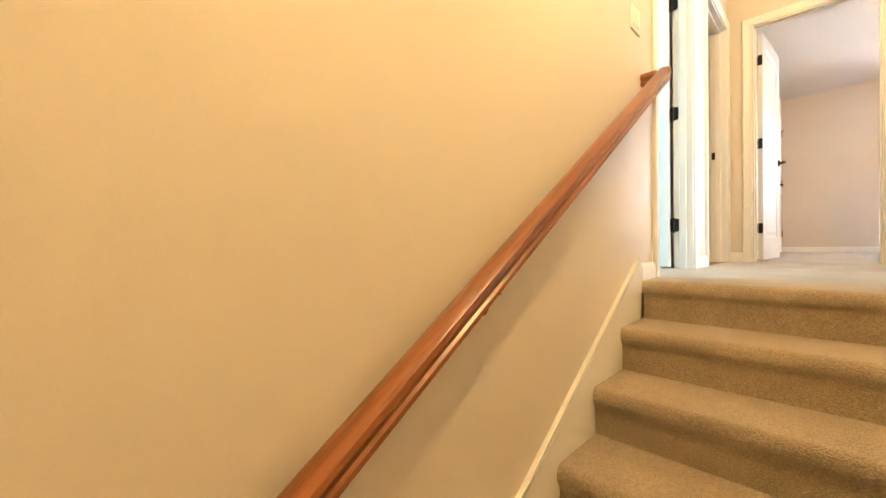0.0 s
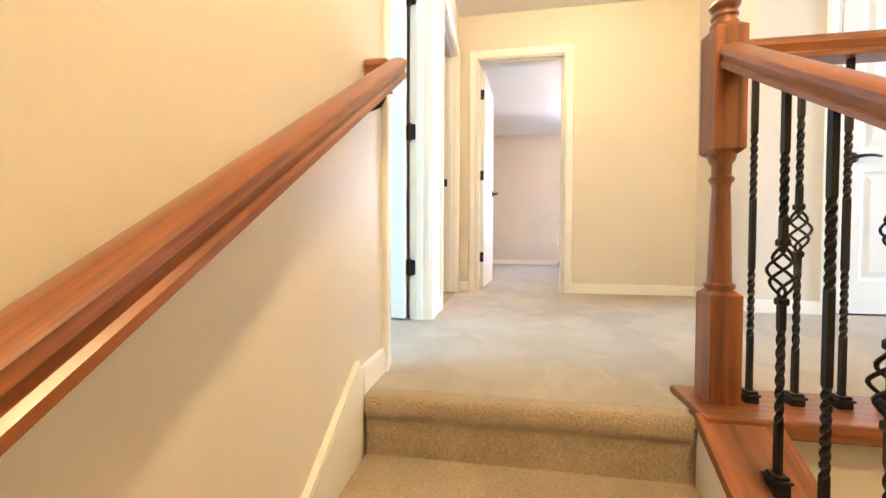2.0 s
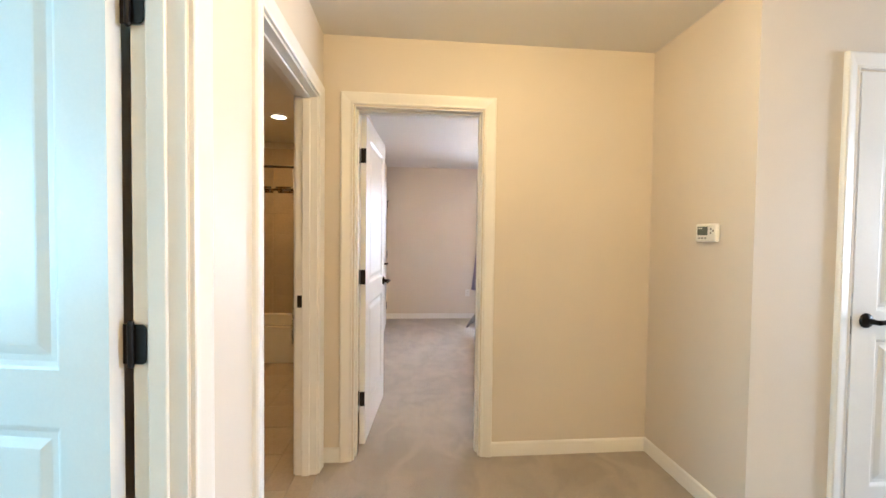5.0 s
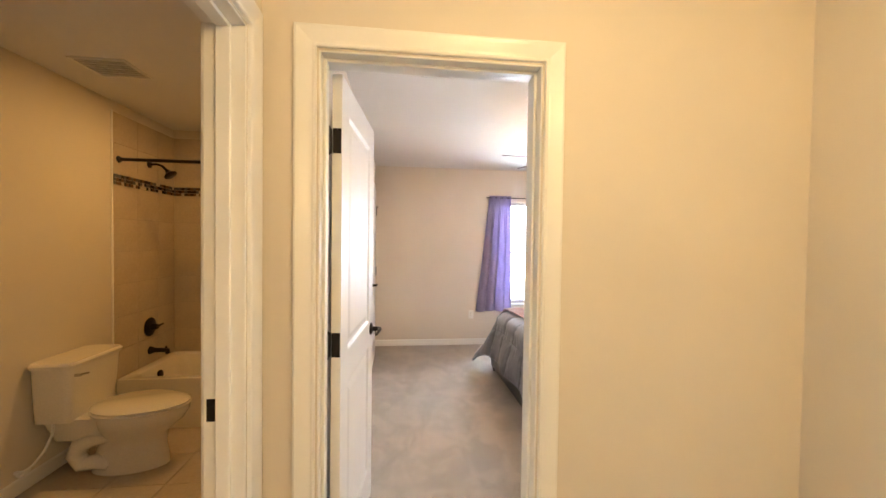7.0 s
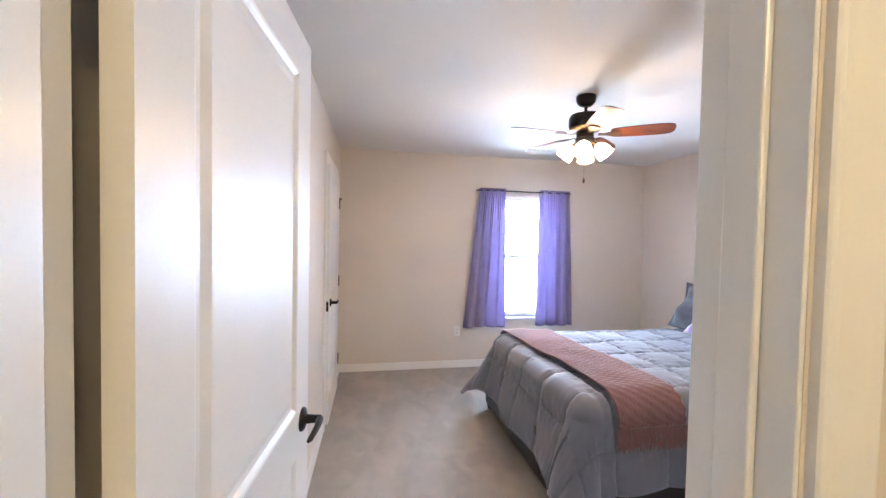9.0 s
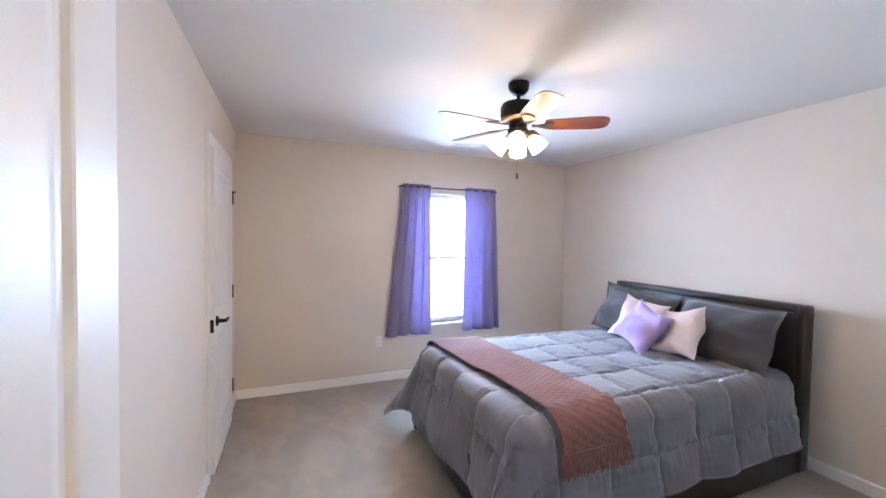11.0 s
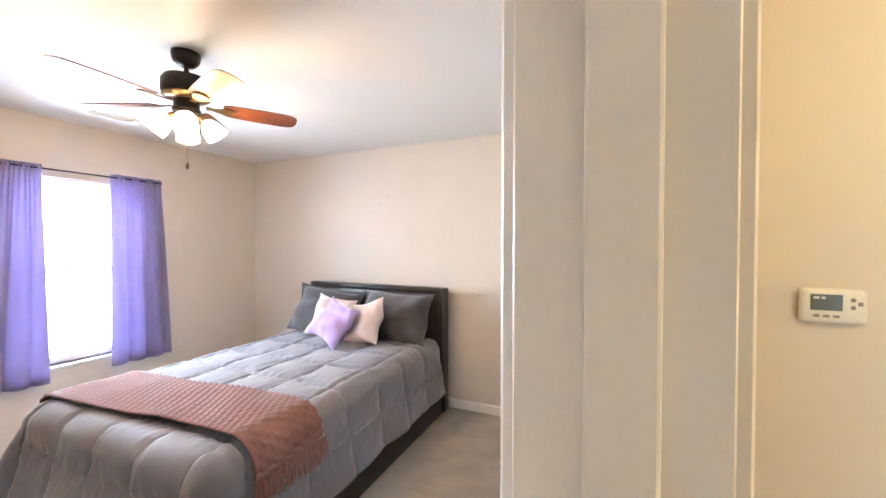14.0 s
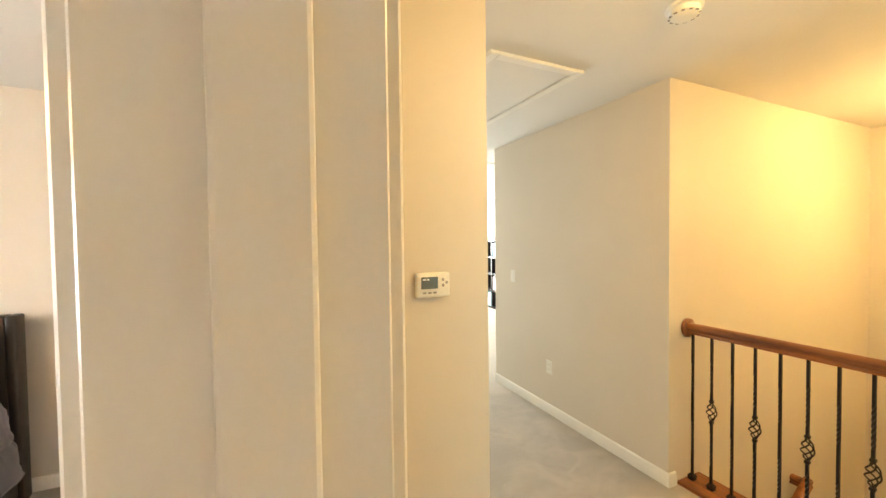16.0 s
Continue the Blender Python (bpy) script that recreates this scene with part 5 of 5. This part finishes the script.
def oval(cx, rx, ry, z, n=36, front=1.25):
    return [(cx + (rx * front if math.cos(a) > 0 else rx) * math.cos(a), ry * math.sin(a) * (1 - 0.06 * math.cos(a)), z) for a in (2 * math.pi * k / n for k in range(n))]


bm = bmesh.new()
loft(bm, [ring(bm, rounded(0.012, 0.195, -0.185, 0.185, 0.03, 0.375)), ring(bm, rounded(0.010, 0.205, -0.198, 0.198, 0.035, 0.55)), ring(bm, rounded(0.010, 0.212, -0.206, 0.206, 0.035, 0.715))])
part("tank", bm, PORCELAIN, toilet, smooth=True)
bm = bmesh.new()
loft(bm, [ring(bm, rounded(0.006, 0.222, -0.216, 0.216, 0.04, 0.714)), ring(bm, rounded(0.004, 0.226, -0.22, 0.22, 0.04, 0.735)), ring(bm, rounded(0.012, 0.216, -0.21, 0.21, 0.04, 0.748))])
part("tank_lid", bm, PORCELAIN, toilet, smooth=True)
bm = bmesh.new()
tube(bm, [(0.210, -0.165, 0.665), (0.228, -0.165, 0.665), (0.232, -0.145, 0.664), (0.232, -0.105, 0.658)], [0.010, 0.009, 0.007, 0.006], 10)
part("flush_lever", bm, material("satin_chrome", (0.6, 0.58, 0.55), 0.2, 1.0, bump=0.0), toilet, smooth=True)
bm = bmesh.new()
rings = [oval(0.37, 0.18, 0.125, 0.0, front=1.2), oval(0.37, 0.178, 0.122, 0.05, front=1.2), oval(0.38, 0.165, 0.112, 0.14, front=1.15), oval(0.40, 0.155, 0.125, 0.22, front=1.15), oval(0.425, 0.20, 0.167, 0.30, front=1.18), oval(0.43, 0.222, 0.184, 0.36, front=1.18), oval(0.43, 0.222, 0.184, 0.385, front=1.18)]
loft(bm, [ring(bm, r) for r in rings])
part("bowl", bm, PORCELAIN, toilet, smooth=True)
bm = bmesh.new()
loft(bm, [ring(bm, rounded(0.05, 0.34, -0.115, 0.115, 0.04, 0.23)), ring(bm, rounded(0.03, 0.34, -0.135, 0.135, 0.04, 0.31)), ring(bm, rounded(0.02, 0.34, -0.16, 0.16, 0.04, 0.384))])
part("deck", bm, PORCELAIN, toilet, smooth=True)
for s in (-1, 1):
    bm = bmesh.new()
    tube(bm, [(0.34, s * 0.085, 0.23), (0.26, s * 0.10, 0.235), (0.19, s * 0.10, 0.20), (0.165, s * 0.10, 0.13), (0.20, s * 0.10, 0.075), (0.27, s * 0.10, 0.085), (0.33, s * 0.09, 0.06)], [0.03, 0.045, 0.048, 0.048, 0.05, 0.045, 0.04], 12)
    part("trapway", bm, PORCELAIN, toilet, smooth=True)
for nm, z0, z1, k in (("seat", 0.387, 0.405, 1.0), ("lid", 0.407, 0.424, 0.985)):
    bm = bmesh.new()
    loft(bm, [ring(bm, oval(0.425, 0.228 * k, 0.188 * k, z0, front=1.18)), ring(bm, oval(0.425, 0.231 * k, 0.191 * k, (z0 + z1) / 2, front=1.18)), ring(bm, oval(0.425, 0.219 * k, 0.180 * k, z1, front=1.18))])
    part(nm, bm, PORCELAIN, toilet, smooth=True)
bm = bmesh.new()
tube(bm, [(0.10, -0.16, 0.38), (0.10, -0.17, 0.30), (0.085, -0.20, 0.22), (0.05, -0.225, 0.15), (0.03, -0.25, 0.13), (0.005, -0.26, 0.13)], 0.007, 8)
part("supply_line", bm, PLASTIC, toilet, smooth=True)
bm = bmesh.new()
tube(bm, [(0.0, -0.26, 0.13), (0.05, -0.26, 0.13)], [0.012, 0.010], 10)
tube(bm, [(0.035, -0.29, 0.13), (0.035, -0.23, 0.13)], 0.012, 10)
part("stop_valve", bm, PLASTIC, toilet, smooth=True)

# ---- loft: cube shelf ----
SHELFM = material("espresso_laminate", (0.018, 0.014, 0.014), 0.4, var=0.1, bump=0.05)
BIN_A = material("pale_aqua_fabric", (0.35, 0.52, 0.55), 0.9, bump=0.2)
BIN_B = material("blush_fabric", (0.50, 0.40, 0.40), 0.9, bump=0.2)
shelf = empty("cube_shelf", pose(7.30, -4.64, 0), "dark brown cube shelf partly filled with fabric bins", "shelf")
cw, nx, nz = 0.36, 5, 4
for i in range(nx + 1):
    bm = bmesh.new()
    box(bm, (i * cw - 0.02 if i else 0, 0, 0), (i * cw + 0.02, 0.37, nz * cw + 0.04))
    part("upright", bm, SHELFM, shelf)
for k in range(nz + 1):
    for i in range(nx):
        bm = bmesh.new()
        box(bm, (i * cw + 0.02, 0, k * cw), (i * cw + cw - 0.02, 0.368, k * cw + 0.04))
        part("board", bm, SHELFM, shelf)
bm = bmesh.new()
box(bm, (0.02, 0.001, 0.02), (nx * cw - 0.02, 0.006, nz * cw))
part("back_panel", bm, SHELFM, shelf)
for i, k, mm, lab in ((0, 3, BIN_A, "pale aqua fabric storage bin"), (0, 1, BIN_B, "blush fabric storage bin"), (1, 0, BIN_A, "pale aqua fabric storage bin"), (2, 2, BIN_A, "pale aqua fabric storage bin"), (3, 1, BIN_B, "blush fabric storage bin")):
    bn = empty("storage_bin", pose(7.30 + i * cw + 0.03, -4.62, k * cw + 0.041), lab + " in the cube shelf", "storage bin", "bins in the cube shelf")
    bm = bmesh.new()
    box(bm, (0, 0, 0), (cw - 0.06, 0.34, cw - 0.07), 0.01, 2)
    part("box", bm, mm, bn)
    bm = bmesh.new()
    box(bm, (cw / 2 - 0.075, 0.339, 0.20), (cw / 2 + 0.015, 0.347, 0.22), 0.002, 1)
    part("handle", bm, DARK, bn)

# pin stop on the closet's top hinge
bm = bmesh.new()
tube(bm, [(BX0 + 0.012, 3.445, 1.845), (BX0 + 0.045, 3.425, 1.846)], 0.004, 8)
tube(bm, [(BX0 + 0.045, 3.425, 1.846), (BX0 + 0.058, 3.417, 1.846)], 0.007, 8)
tagged(part("door_stop", bm, BRONZE, smooth=True), "dark bronze hinge pin door stop", "door stop")
